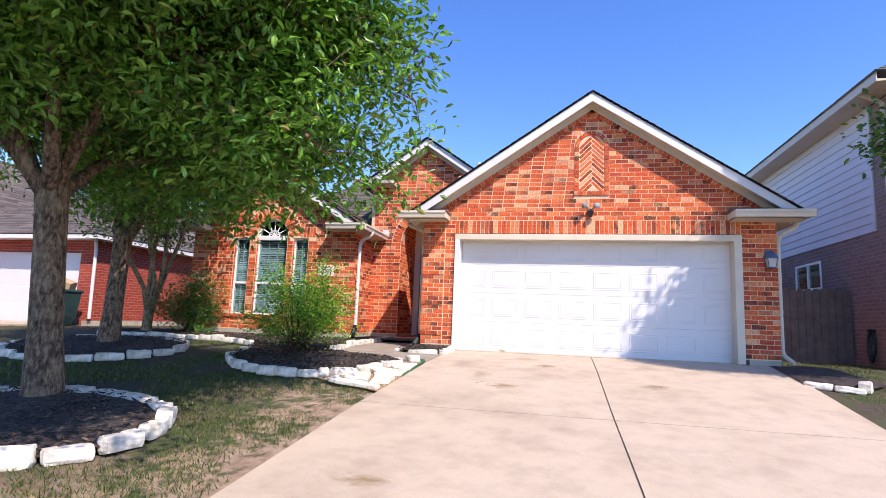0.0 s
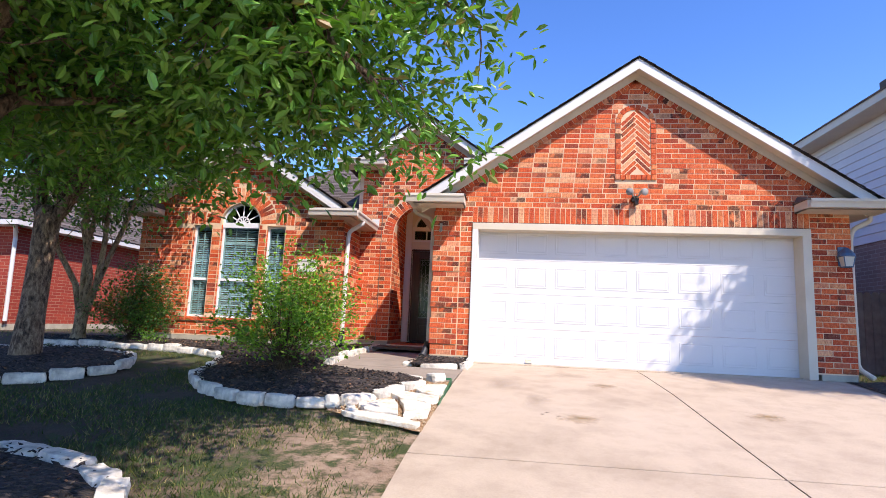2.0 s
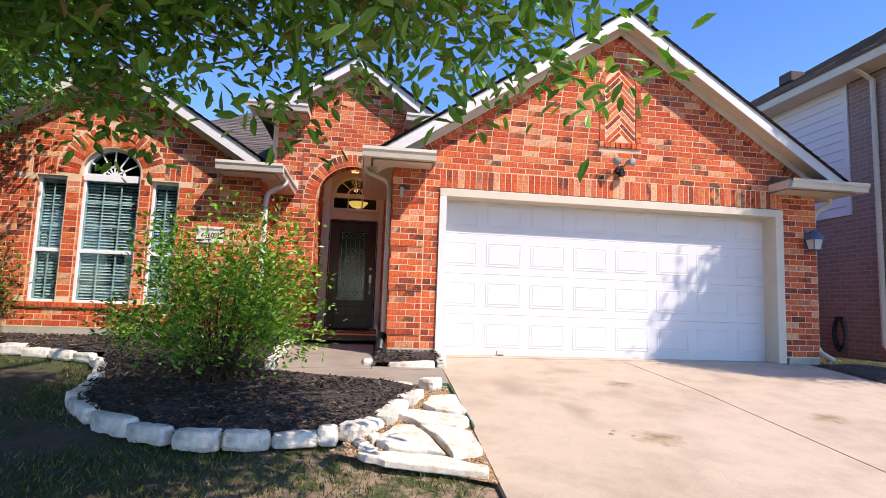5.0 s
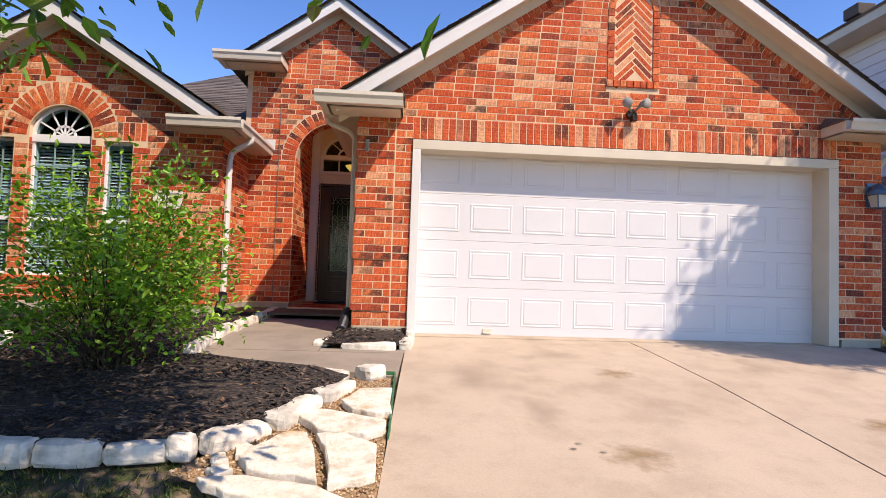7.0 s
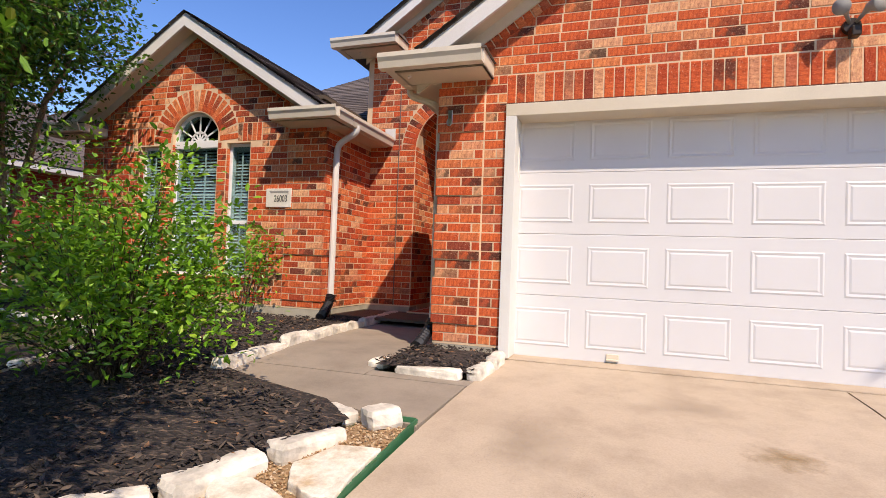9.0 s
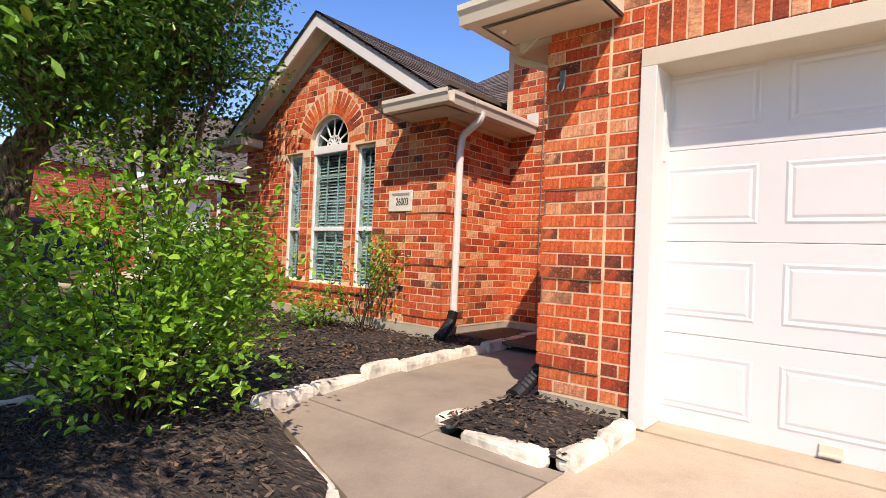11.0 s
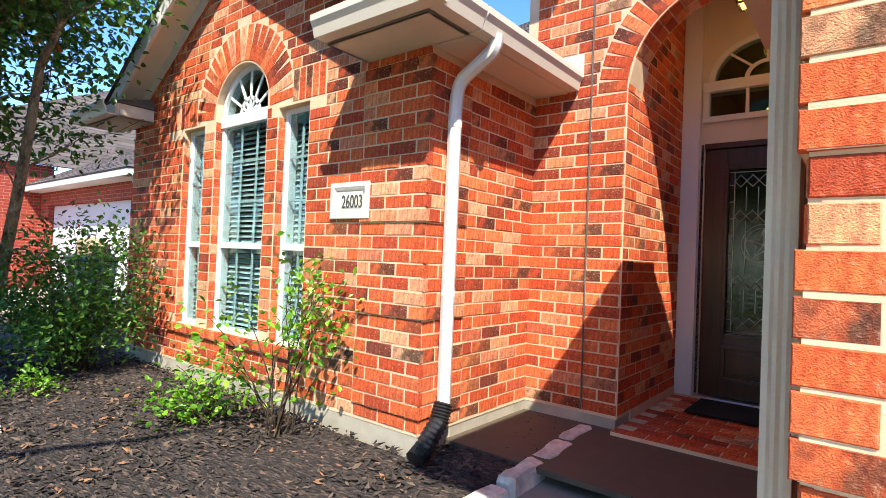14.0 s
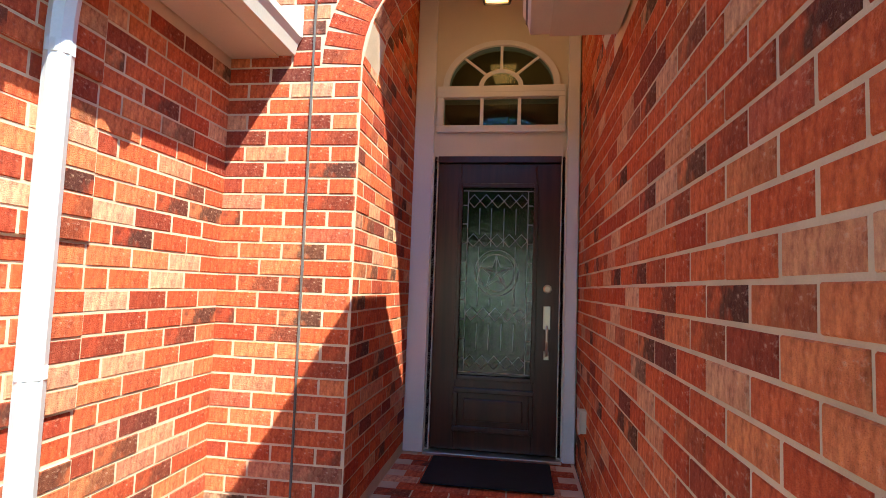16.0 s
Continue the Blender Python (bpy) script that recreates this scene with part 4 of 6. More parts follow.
def grid_window(name, x0, x1, z0, z1, rail, cols, rows, y, label):
    w = empty(name, label, "window", (0.5 * (x0 + x1), y, z0), kind="structure")
    hw, h = 0.5 * (x1 - x0) - 0.003, z1 - z0 - 0.003
    t = 0.035
    s = Shape().box(-hw, -hw + t, 0, 0.09, 0, h).box(hw - t, hw, 0, 0.09, 0, h).box(-hw + t, hw - t, 0, 0.09, h - t, h).box(-hw + t, hw - t, 0, 0.09, 0, t)
    part("window_frame", s, VINYL, w, "", 0.004)
    part("meeting_rail", Shape().box(-hw + t, hw - t, 0.005, 0.06, rail - z0 - 0.025, rail - z0 + 0.025), VINYL, w, "", 0.003)
    for a, b, n in ((rail - z0 + 0.025, h - t, rows), (t, rail - z0 - 0.025, max(1, rows - 1))):
        for i in range(1, cols):
            x = -hw + t + (2 * hw - 2 * t) * i / cols
            part("muntin", Shape().box(x - 0.008, x + 0.008, 0.028, 0.04, a, b), VINYL, w)
        for i in range(1, n):
            z = a + (b - a) * i / n
            part("muntin", Shape().box(-hw + t, hw - t, 0.029, 0.041, z - 0.008, z + 0.008), VINYL, w)
        pane = part("pane", Shape().box(-hw + t - 0.004, hw - t + 0.004, 0.022, 0.026, a, b), GLASS, w)
        pane.visible_shadow = False
    sl = Shape()
    sl.box(-hw + t + 0.004, hw - t - 0.004, -0.024, 0.024, -0.0015, 0.0015, pose(0, 0, 0, 42, 0, 0))
    me = sl.mesh("slat")
    blind = part("blind_headrail", Shape().box(-hw + t, hw - t, 0.075, 0.125, h - t - 0.05, h - t), VINYL, w, "white blind headrail")
    me.materials.append(VINYL)
    z = t + 0.03
    while z < h - t - 0.06:
        ob = new("slat", me)
        ob.parent = blind
        ob.location = (0, 0.10, z)
        z += 0.043
    return w


grid_window("window_1", *WINS[0], 1.23, 2, 3, LY + 0.06, "narrow white window with closed blinds")
w2 = grid_window("window_2", *WINS[1], 1.23, 3, 3, LY + 0.06, "tall white double-hung window with blinds and arched fanlight")
grid_window("window_3", *WINS[2], 1.23, 2, 3, LY + 0.06, "narrow white window with closed blinds")


def fanlight(parent, off, r, y0, spokes, material, glass, t=0.035, rise=1.0):
    """A half-round light with spokes; off is its centre in the parent's frame."""
    def arc(r0, r1, ya, yb, n=20):
        s = Shape()
        for i in range(n):
            a, b = math.pi * i / n, math.pi * (i + 1) / n
            c = [(math.cos(q), math.sin(q)) for q in (a, b)]
            p = [Vector(off) + Vector((cs * rr, yy, sn * rr * rise)) for yy in (ya, yb) for rr, (cs, sn) in ((r0, c[0]), (r1, c[0]), (r1, c[1]), (r0, c[1]))]
            s.hexa(p)
        return s
    part("arched_frame", arc(r - t, r, y0, y0 + 0.09), material, parent)
    part("hub_ring", arc(r * 0.30, r * 0.38, y0 + 0.02, y0 + 0.035), material, parent)
    for i in range(spokes):
        a = 180.0 * (i + 1) / (spokes + 1)
        part("spoke", Shape().box(r * 0.38 if spokes < 4 else 0.02, r - t, y0 + 0.02, y0 + 0.034, -0.010, 0.010, Matrix.Translation(off) @ Matrix.Diagonal((1, 1, rise, 1)) @ pose(0, 0, 0, 0, -a, 0)), material, parent)
    n = 20
    g_ = Shape().prism([(off[0] + (r - 0.02) * math.cos(math.pi * i / n), off[2] + rise * (r - 0.02) * math.sin(math.pi * i / n)) for i in range(n + 1)], y0 + 0.026, y0 + 0.03)
    p = part("pane", g_, glass, parent)
    p.visible_shadow = False


fanlight(w2, (0, 0, 1.79), AR - 0.012, 0.0, 5, VINYL, GLASS)
part("transom_bar", Shape().box(-0.377, 0.377, -0.015, 0.07, 1.70, 1.80), VINYL, w2, "wide white bar under the fanlight", 0.004)

# ---- front door ----
door = empty("door_1", "dark mahogany front door with leaded glass, closed", "door", (-3.07, DY + 0.03, 0.16), kind="structure")
s = Shape().box(-0.44, -0.27, 0, 0.045, 0, 2.03).box(0.27, 0.44, 0, 0.045, 0, 2.03).box(-0.27, 0.27, 0, 0.045, 1.875, 2.03).box(-0.27, 0.27, 0, 0.045, 0, 0.495)
part("leaf", s, MAHOGANY, door, "dark stained wooden door leaf", 0.004)
s = Shape()
for z0, z1 in ((0.13, 0.43),):
    for a, b, c, d in ((-0.28, 0.28, z0, z0 + 0.035), (-0.28, 0.28, z1 - 0.035, z1), (-0.28, -0.245, z0 + 0.035, z1 - 0.035), (0.245, 0.28, z0 + 0.035, z1 - 0.035)):
        s.box(a, b, -0.024, 0.001, c, d)
s.box(-0.205, 0.205, -0.020, 0.001, 0.205, 0.355)
part("lower_panel", s, MAHOGANY, door, "", 0.006)
s = Shape()
for a, b, c, d in ((-0.285, -0.255, 0.485, 1.885), (0.255, 0.285, 0.485, 1.885), (-0.255, 0.255, 1.855, 1.885), (-0.255, 0.255, 0.485, 0.515)):
    s.box(a, b, -0.02, 0.002, c, d)
part("glass_stop", s, MAHOGANY, door, "", 0.004)
pane = part("pane", Shape().box(-0.257, 0.257, 0.018, 0.024, 0.51, 1.86), DOORGLASS, door, "bevelled leaded glass")
pane.visible_shadow = False


def came(pts, r=0.004):
    return Shape().tube([(x, 0.014, 1.185 + (z - 1.185) * 1.055) for x, z in pts], r, 6)


lines = [[(-0.215, 0.57), (-0.215, 1.80)], [(0.215, 0.57), (0.215, 1.80)], [(-0.25, 1.80), (0.25, 1.80)], [(-0.25, 0.57), (0.25, 0.57)]]
for x in (-0.13, -0.045, 0.045, 0.13):
    lines += [[(x, 0.72), (x, 0.90)], [(x, 1.42), (x, 1.68)], [(x, 1.02), (x, 1.06)]] if abs(x) < 0.1 else [[(x, 0.72), (x, 0.90)], [(x, 1.02), (x, 1.42)], [(x, 1.5), (x, 1.68)]]
for zc in (0.64, 0.96, 1.46, 1.73):
    n = 5
    for sgn in (1, -1):
        zz = [(-0.215 + 0.43 * i / (2 * n), zc + sgn * (0.045 if i % 2 else -0.0)) for i in range(2 * n + 1)]
        lines.append(zz)
for i in range(9):
    z = 0.66 + i * 0.13
    lines += [[(-0.25, z), (-0.215, z)], [(0.215, z), (0.25, z)]]
for r in (0.155, 0.125):
    lines.append([(r * math.cos(a), 1.24 + r * math.sin(a)) for a in steps(0, 2 * math.pi, 28)])
star = [(0.118 * math.cos(radians(90 + 72 * i)), 1.24 + 0.118 * math.sin(radians(90 + 72 * i))) for i in range(5)]
core = [(0.048 * math.cos(radians(126 + 72 * i)), 1.24 + 0.048 * math.sin(radians(126 + 72 * i))) for i in range(5)]
loop = [p for a, b in zip(star, core) for p in (a, b)]
lines.append(loop + [loop[0]])
for a in star:
    lines.append([(0, 1.24), a])
for ln in lines:
    part("came", came(ln), LEAD, door)
hs = part("handle_set", Shape().box(0.335, 0.385, -0.012, 0.0, 0.86, 1.02).tube([(0.36, -0.012, 0.88), (0.36, -0.06, 0.86), (0.36, -0.065, 0.78), (0.36, -0.045, 0.70), (0.36, -0.01, 0.68)], 0.011, 8).box(0.342, 0.378, -0.014, 0.0, 0.65, 0.71), NICKEL, door, "brushed nickel handle set", 0.004)
knob = Shape()
knob.tube([(0.36, 0, 1.14), (0.36, -0.02, 1.14), (0.36, -0.028, 1.14)], [0.03, 0.03, 0.018], 14)
part("deadbolt", knob, NICKEL, door, "round deadbolt")
part("threshold", Shape().box(-0.47, 0.47, -0.10, 0.05, -0.028, -0.004), NICKEL, door, "aluminium threshold", 0.005)
part("jamb", Shape().box(-0.47, -0.442, -0.03, 0.09, 0.0, 2.08).box(0.442, 0.47, -0.03, 0.09, 0.0, 2.08).box(-0.442, 0.442, -0.03, 0.09, 2.035, 2.08), MAHOGANY, door, "", 0.004)
case = empty("trim_entry", "white trim round the front door and its transom", "trim", kind="structure")
part("casing", Shape().box(-3.685, -3.545, DY - 0.04, DY - 0.002, 0.14, 3.68), WHITE, case, "", 0.006)
part("casing", Shape().box(-2.595, GX0 - 0.013, DY - 0.04, DY - 0.002, 0.14, 3.68), WHITE, case, "", 0.006)
transom = empty("window_4", "three-pane transom window above the front door", "window", (-3.07, DY, 2.44), kind="structure")
part("transom_frame", Shape().box(-0.46, 0.46, -0.03, 0.05, -0.03, 0.02).box(-0.46, 0.46, -0.03, 0.05, 0.225, 0.27).box(-0.46, -0.41, -0.03, 0.05, 0.02, 0.225).box(0.41, 0.46, -0.03, 0.05, 0.02, 0.225), WHITE, transom, "", 0.005)
for x in (-0.135, 0.135):
    part("muntin", Shape().box(x - 0.012, x + 0.012, -0.01, 0.03, 0.02, 0.225), WHITE, transom)
part("pane", Shape().box(-0.41, 0.41, 0.008, 0.013, 0.02, 0.225), GLASS, transom)
fan = empty("window_5", "half-round fanlight above the transom", "window", (-3.07, DY, 2.75), kind="structure")
fanlight(fan, (0, 0, 0), FAN_R + 0.02, -0.03, 3, WHITE, GLASS, 0.045, 0.8)
part("base_bar", Shape().box(-0.46, 0.46, -0.032, 0.05, -0.05, 0.0), WHITE, fan, "", 0.005)

# ---- lamps ----


def lantern_cage(centre, w0, w1, h, name, label, metal, top):
    c = Vector(centre)
    lamp = empty(name, label, "lamp", centre)
    s = Shape()
    for sx, sy in ((1, 1), (1, -1), (-1, 1), (-1, -1)):
        s.tube([(sx * w0, sy * w0, 0), (sx * w1, sy * w1, h)], 0.007, 6)
    for wz, z in ((w0, 0), (w1, h)):
        for a, b in (((-1, -1), (1, -1)), ((1, -1), (1, 1)), ((1, 1), (-1, 1)), ((-1, 1), (-1, -1))):
            s.tube([(a[0] * wz, a[1] * wz, z), (b[0] * wz, b[1] * wz, z)], 0.008, 6)
    part("cage", s, metal, lamp)
    g_ = Shape().hexa([(-w0, -w0, 0.004), (w0, -w0, 0.004), (w0, w0, 0.004), (-w0, w0, 0.004), (-w1 + .004, -w1 + .004, h - .004), (w1 - .004, -w1 + .004, h - .004), (w1 - .004, w1 - .004, h - .004), (-w1 + .004, w1 - .004, h - .004)])
    part("glass_shade", g_, top, lamp)
    part("cap", Shape().lathe((0, 0, h), [(w1 * 1.25, 0), (w1 * 0.6, 0.03), (0.02, 0.06)], 12), metal, lamp)
    return lamp


pl = lantern_cage((-3.08, 12.78, 3.02), 0.075, 0.12, 0.16, "porch_lantern", "lit amber glass ceiling lantern in the porch", BRONZE, GLOW)
part("stem", Shape().lathe((0, 0, 0.21), [(0.012, 0), (0.012, 0.45), (0.05, 0.452), (0.05, 0.468)], 10), BRONZE, pl)
hl = empty("hall_pendant", "lit amber bowl pendant inside the hall", "lamp", (-3.05, 15.0, 2.85))
part("bowl", Shape().lathe((0, 0, 0), [(0.03, -0.12), (0.14, -0.09), (0.22, 0.0), (0.23, 0.01), (0.20, 0.01), (0.02, -0.08)], 20), GLOW, hl, "amber glass bowl")
part("rod", Shape().tube([(0, 0, -0.05), (0, 0, 0.57)], 0.008, 8), BRONZE, hl)
for nm, place, energy, size in (("porch_bulb", (-3.08, 12.78, 2.98), 1.2, 0.05), ("hall_bulb", (-3.05, 15.0, 2.6), 0.8, 0.1)):
    ld = bpy.data.lights.new(nm, "POINT")
    ld.energy, ld.shadow_soft_size, ld.color = energy, size, (1.0, 0.6, 0.25)
    new(nm, ld).location = place

wl = lantern_cage((3.43, 9.66, 1.62), 0.05, 0.075, 0.15, "wall_lantern", "blue-grey metal wall lantern on the brick pier", BLUE_PATINA, plain("clear_lamp_glass", (0.55, 0.55, 0.5), 0.15, vary=0.05, bumps=0.0))
part("hood", Shape().lathe((0, 0, 0.15), [(0.11, 0), (0.10, 0.04), (0.05, 0.10), (0.015, 0.13)], 14), BLUE_PATINA, wl)
part("backplate", Shape().box(-0.05, 0.05, 0.095, 0.12, 0.02, 0.30).tube([(0, 0.1, 0.24), (0, 0.03, 0.27), (0, 0, 0.26)], 0.012, 8), BLUE_PATINA, wl, "", 0.004)

fl = empty("flood_light", "twin-head security floodlight with sensor", "lamp", (0.56, GY - 0.012, 2.58))
part("base", Shape().tube([(0, 0.0, 0), (0, -0.03, 0)], [0.06, 0.055], 16), BRONZE, fl)
for sx in (-1, 1):
    part("lamp_head", Shape().tube([(sx * 0.02, -0.03, 0.02), (sx * 0.05, -0.07, 0.06), (sx * 0.07, -0.10, 0.09), (sx * 0.11, -0.16, 0.085), (sx * 0.115, -0.17, 0.083)], [0.012, 0.014, 0.03, 0.058, 0.055], 14), GREYBAND, fl, "grey metal bullet lamp head", smooth=True)
part("sensor", Shape().box(-0.03, 0.03, -0.11, -0.03, -0.10, -0.03), BRONZE, fl, "", 0.008)

hk = empty("wall_hook", "small weathered metal bracket on the brick", "bracket", (-2.40, GY - 0.014, 2.05))
part("plate", Shape().box(-0.02, 0.02, -0.012, 0.002, -0.02, 0.10), NICKEL, hk, "", 0.003)
part("ring", Shape().tube([(0.022 * math.cos(a), -0.03, -0.01 + 0.03 * math.sin(a)) for a in steps(0, 2 * math.pi, 14)], 0.006, 6), NICKEL, hk)

# ---- house number ----
pq = empty("house_number_plaque", "white stone house number plaque set in brick", "sign", (-5.015, LY - 0.012, 1.42))
part("stone", Shape().box(-0.185, 0.185, -0.012, 0.05, 0.0, 0.235), plain("plaque_stone", (0.70, 0.66, 0.58), 0.85, scale=12, vary=0.15, bumps=0.4), pq, "", 0.006)
part("relief_band", Shape().prism([(-0.12, 0.19), (-0.14, 0.205), (0.145, 0.205), (0.145, 0.16), (0.135, 0.16), (0.135, 0.18), (-0.12, 0.18)], -0.016, -0.010), GREYBAND, pq)
tx = bpy.data.curves.new("house_number", "FONT")
tx.body, tx.size, tx.extrude, tx.align_x, tx.offset = "26003", 0.112, 0.002, "CENTER", 0.0
to = new("house_number", tx)
bpy.context.view_layer.update()
tme = bpy.data.meshes.new_from_object(to)
bpy.data.objects.remove(to)
num = part("house_number", tme, GREYINK, pq, "dark serif numerals reading 26003")
num.matrix_local = Matrix.Translation((0.035, -0.015, 0.07)) @ pose(0, 0, 0, 90, 0, 0) @ Matrix.Diagonal((0.70, 1.05, 1, 1))

# ---- downspouts ----


def downspout(pts, w, d, material, label):
    """A spout along the points, its elbows rounded and its seams marked by thin collars."""
    pts = [Vector(p) for p in pts]
    line = [pts[0]]
    for a, p, b in zip(pts, pts[1:], pts[2:]):
        k = min(0.09, 0.45 * (p - a).length, 0.45 * (b - p).length)
        q0, q1 = p + (a - p).normalized() * k, p + (b - p).normalized() * k
        line += [q0.lerp(p, t).lerp(p.lerp(q1, t), t) for t in (0.0, 0.25, 0.5, 0.75, 1.0)]
    line.append(pts[-1])
    r = 0.5 * (w + d) * 0.62
    ob = thing("downspout", Shape().tube(line, r, 8), material, label, "downspout")
    for a, b in zip(pts[-3:-1], pts[-2:]):
        if (b - a).length > 0.8:
            for t in (0.06, 0.62):
                c = a.lerp(b, t)
                part("collar", Shape().tube([c - (b - a).normalized() * 0.02, c + (b - a).normalized() * 0.02], r * 1.06, 8), material, ob)
    return ob


def hose(pts, r, label):
    s = Shape()
    fine = []
    for a, b in zip(pts, pts[1:]):
        for i in range(12):
            fine.append(Vector(a).lerp(Vector(b), i / 12))
    s.tube(fine, [r * (1.0 if i % 2 else 0.86) for i in range(len(fine))], 12)
    thing("drain_hose", s, PLASTIC, label, "hose")


downspout([(-4.05, 11.12, 2.44), (-4.06, 11.12, 2.36), (-4.30, 11.12, 2.22), (-4.318, 11.12, 2.08), (-4.318, 11.12, 0.33)], 0.07, 0.06, WHITE, "white metal downspout on the brick corner")
hose([(-4.318, 11.12, 0.36), (-4.315, 11.08, 0.26), (-4.30, 10.93, 0.14), (-4.30, 10.86, 0.10)], 0.058, "black corrugated drain hose at a downspout's foot")
ds = downspout([(-2.87, 9.93, 2.44), (-2.86, 9.93, 2.36), (-2.60, 9.93, 2.26), (-2.55, 9.93, 2.18)], 0.05, 0.05, CREAM, "cream metal downspout beside the brick pier")
rib = [(-2.578, 9.90), (-2.566, 9.897), (-2.560, 9.901), (-2.552, 9.897), (-2.544, 9.901), (-2.536, 9.897), (-2.522, 9.90), (-2.520, 9.962), (-2.578, 9.962)]
pr = Shape()
pr.add([(x, y, z) for z in (0.24, 2.2) for x, y in rib], [tuple(range(8, -1, -1)), tuple(range(9, 18))] + [(i, (i + 1) % 9, 9 + (i + 1) % 9, 9 + i) for i in range(9)])
part("pipe", pr, CREAM, ds)
hose([(-2.552, 9.93, 0.28), (-2.57, 9.89, 0.2), (-2.59, 9.70, 0.09), (-2.59, 9.62, 0.07)], 0.055, "black corrugated drain hose in the small bed")
downspout([(3.93, 9.9, 2.44), (3.92, 9.9, 2.34), (3.66, 9.88, 2.2), (3.62, 9.88, 2.05), (3.62, 9.88, 0.2), (3.72, 9.7, 0.08)], 0.06, 0.055, CREAM, "cream downspout at the garage corner")

pv = Shape().tube([(-2.575, 11.55, 0.0), (-2.575, 11.55, 0.24), (-2.58, 11.54, 0.265), (-2.61, 11.53, 0.272)], 0.018, 10)
thing("drain_pipe", pv, WHITE, "short white plastic pipe beside the brick wall", "pipe", smooth=True)
thing("door_mat", Shape().box(-3.45, -2.68, 12.86, 13.36, 0.146, 0.160), RUBBER, "black rubber mat before the front door", "mat", bevel=0.006)

oc = empty("outlet_cover", "beige weatherproof outlet cover on the porch brick", "outlet cover", (GX0 - 0.006, 12.99, 0.47))
part("box", Shape().box(-0.03, 0.006, -0.04, 0.04, 0.0, 0.13), CREAM, oc, "", 0.006)
part("lid", Shape().box(-0.042, -0.03, -0.044, 0.044, -0.004, 0.134), CREAM, oc, "", 0.005)

# ---- border stones and flagstones ----


def stone_block(name, length, width, height, rng, material=STONE):
    """A rough hewn block: a bevelled box with its corners knocked about."""
    bm = bmesh.new()
    bmesh.ops.create_cube(bm, size=1.0)
    bmesh.ops.scale(bm, vec=(length, width, height), verts=bm.verts)
    bmesh.ops.subdivide_edges(bm, edges=bm.edges[:], cuts=3, use_grid_fill=True)
    seed = Vector((rng.uniform(0, 99), rng.uniform(0, 99), 0))
    for v in bm.verts:
        r = Vector((v.co.x / length, v.co.y / width, v.co.z / height)) * 2
        pull = max(0.0, (abs(r.x) > 0.9) + (abs(r.y) > 0.9) + (abs(r.z) > 0.9) - 1) * 0.012
        v.co -= v.co.normalized() * pull
        v.co += noise.noise_vector(v.co * 7 + seed) * 0.014 + noise.noise_vector(v.co * 28 + seed) * 0.007
    me = bpy.data.meshes.new(name)
    bm.to_mesh(me)
    bm.free()
    me.materials.append(material)
    return me


def border(path, seed, size=0.34, width=0.12, height=0.13, sink=0.035, label="rough white limestone border block", group="bed edging stones"):
    rng = random.Random(seed)
    pts = [Vector((x, y, 0)) for x, y in path]
    for a, b in zip(pts, pts[1:]):
        d = b - a
        n = max(1, round(d.length / size))
        for i in range(n):
            l = d.length / n
            c = a + d * ((i + 0.5) / n)
            h, w_ = height * rng.uniform(0.8, 1.2), width * rng.uniform(0.85, 1.2)
            me = stone_block("border_stone", l * rng.uniform(0.90, 0.98), w_, h, rng)
            ob = new("border_stone", me)
            ob.matrix_world = Matrix.Translation((c.x + rng.uniform(-0.015, 0.015), c.y + rng.uniform(-0.015, 0.015), gz(c.x, c.y) + h / 2 - sink)) @ pose(0, 0, 0, rng.uniform(-4, 4), rng.uniform(-3, 3), math.degrees(math.atan2(d.y, d.x)) + rng.uniform(-5, 5))
            tagged(ob, label, "stone", group)


border([(-9.3, 9.45), (-7.9, 9.65), (-6.7, 9.55), (-6.1, 9.4), (-5.55, 9.12), (-5.25, 8.65), (-5.02, 7.95), (-4.92, 7.45), (-4.6, 7.08), (-4.25, 6.86), (-3.95, 6.70), (-3.65, 6.62), (-3.35, 6.66), (-3.05, 6.72), (-2.92, 6.70)], 11, 0.33, 0.105, 0.115)
border([(-2.90, 6.72), (-2.66, 7.02), (-2.47, 7.45), (-2.29, 7.84)], 12, 0.36, 0.14, 0.12)
border([(-2.32, 8.04), (-2.58, 8.19)], 13, 0.4, 0.10, 0.09)
border([(-2.60, 8.20), (-3.15, 8.37)], 14, 0.5, 0.08, 0.06)
border([(-3.68, 8.45), (-3.77, 9.4), (-3.81, 10.97), (-3.87, 12.10)], 15, 0.42, 0.11, 0.12, 0.03)
border([(-2.52, 9.03), (-1.98, 9.03)], 16, 0.56, 0.10, 0.10, 0.02)
border([(-1.92, 9.02), (-1.86, 9.66)], 17, 0.32, 0.10, 0.11, 0.02)
border([(-2.72, 9.35), (-2.70, 9.08)], 18, 0.28, 0.14, 0.08, 0.01, "weathered tan fieldstone beside the small bed")
border([*BED_B[2:], *BED_B[:3]], 19, 0.36, 0.10, 0.115)
border([*BED_C[1:], *BED_C[:2]], 20, 0.42, 0.13, 0.14)
border([(3.15, 8.0), (3.75, 7.72)], 21, 0.34, 0.14, 0.10)
border([(3.75, 7.72), (3.95, 8.1)], 22, 0.4, 0.14, 0.12)
border([(-2.22, 7.95), (-2.10, 8.12)], 23, 0.22, 0.15, 0.10, 0.01, "small loose limestone block")


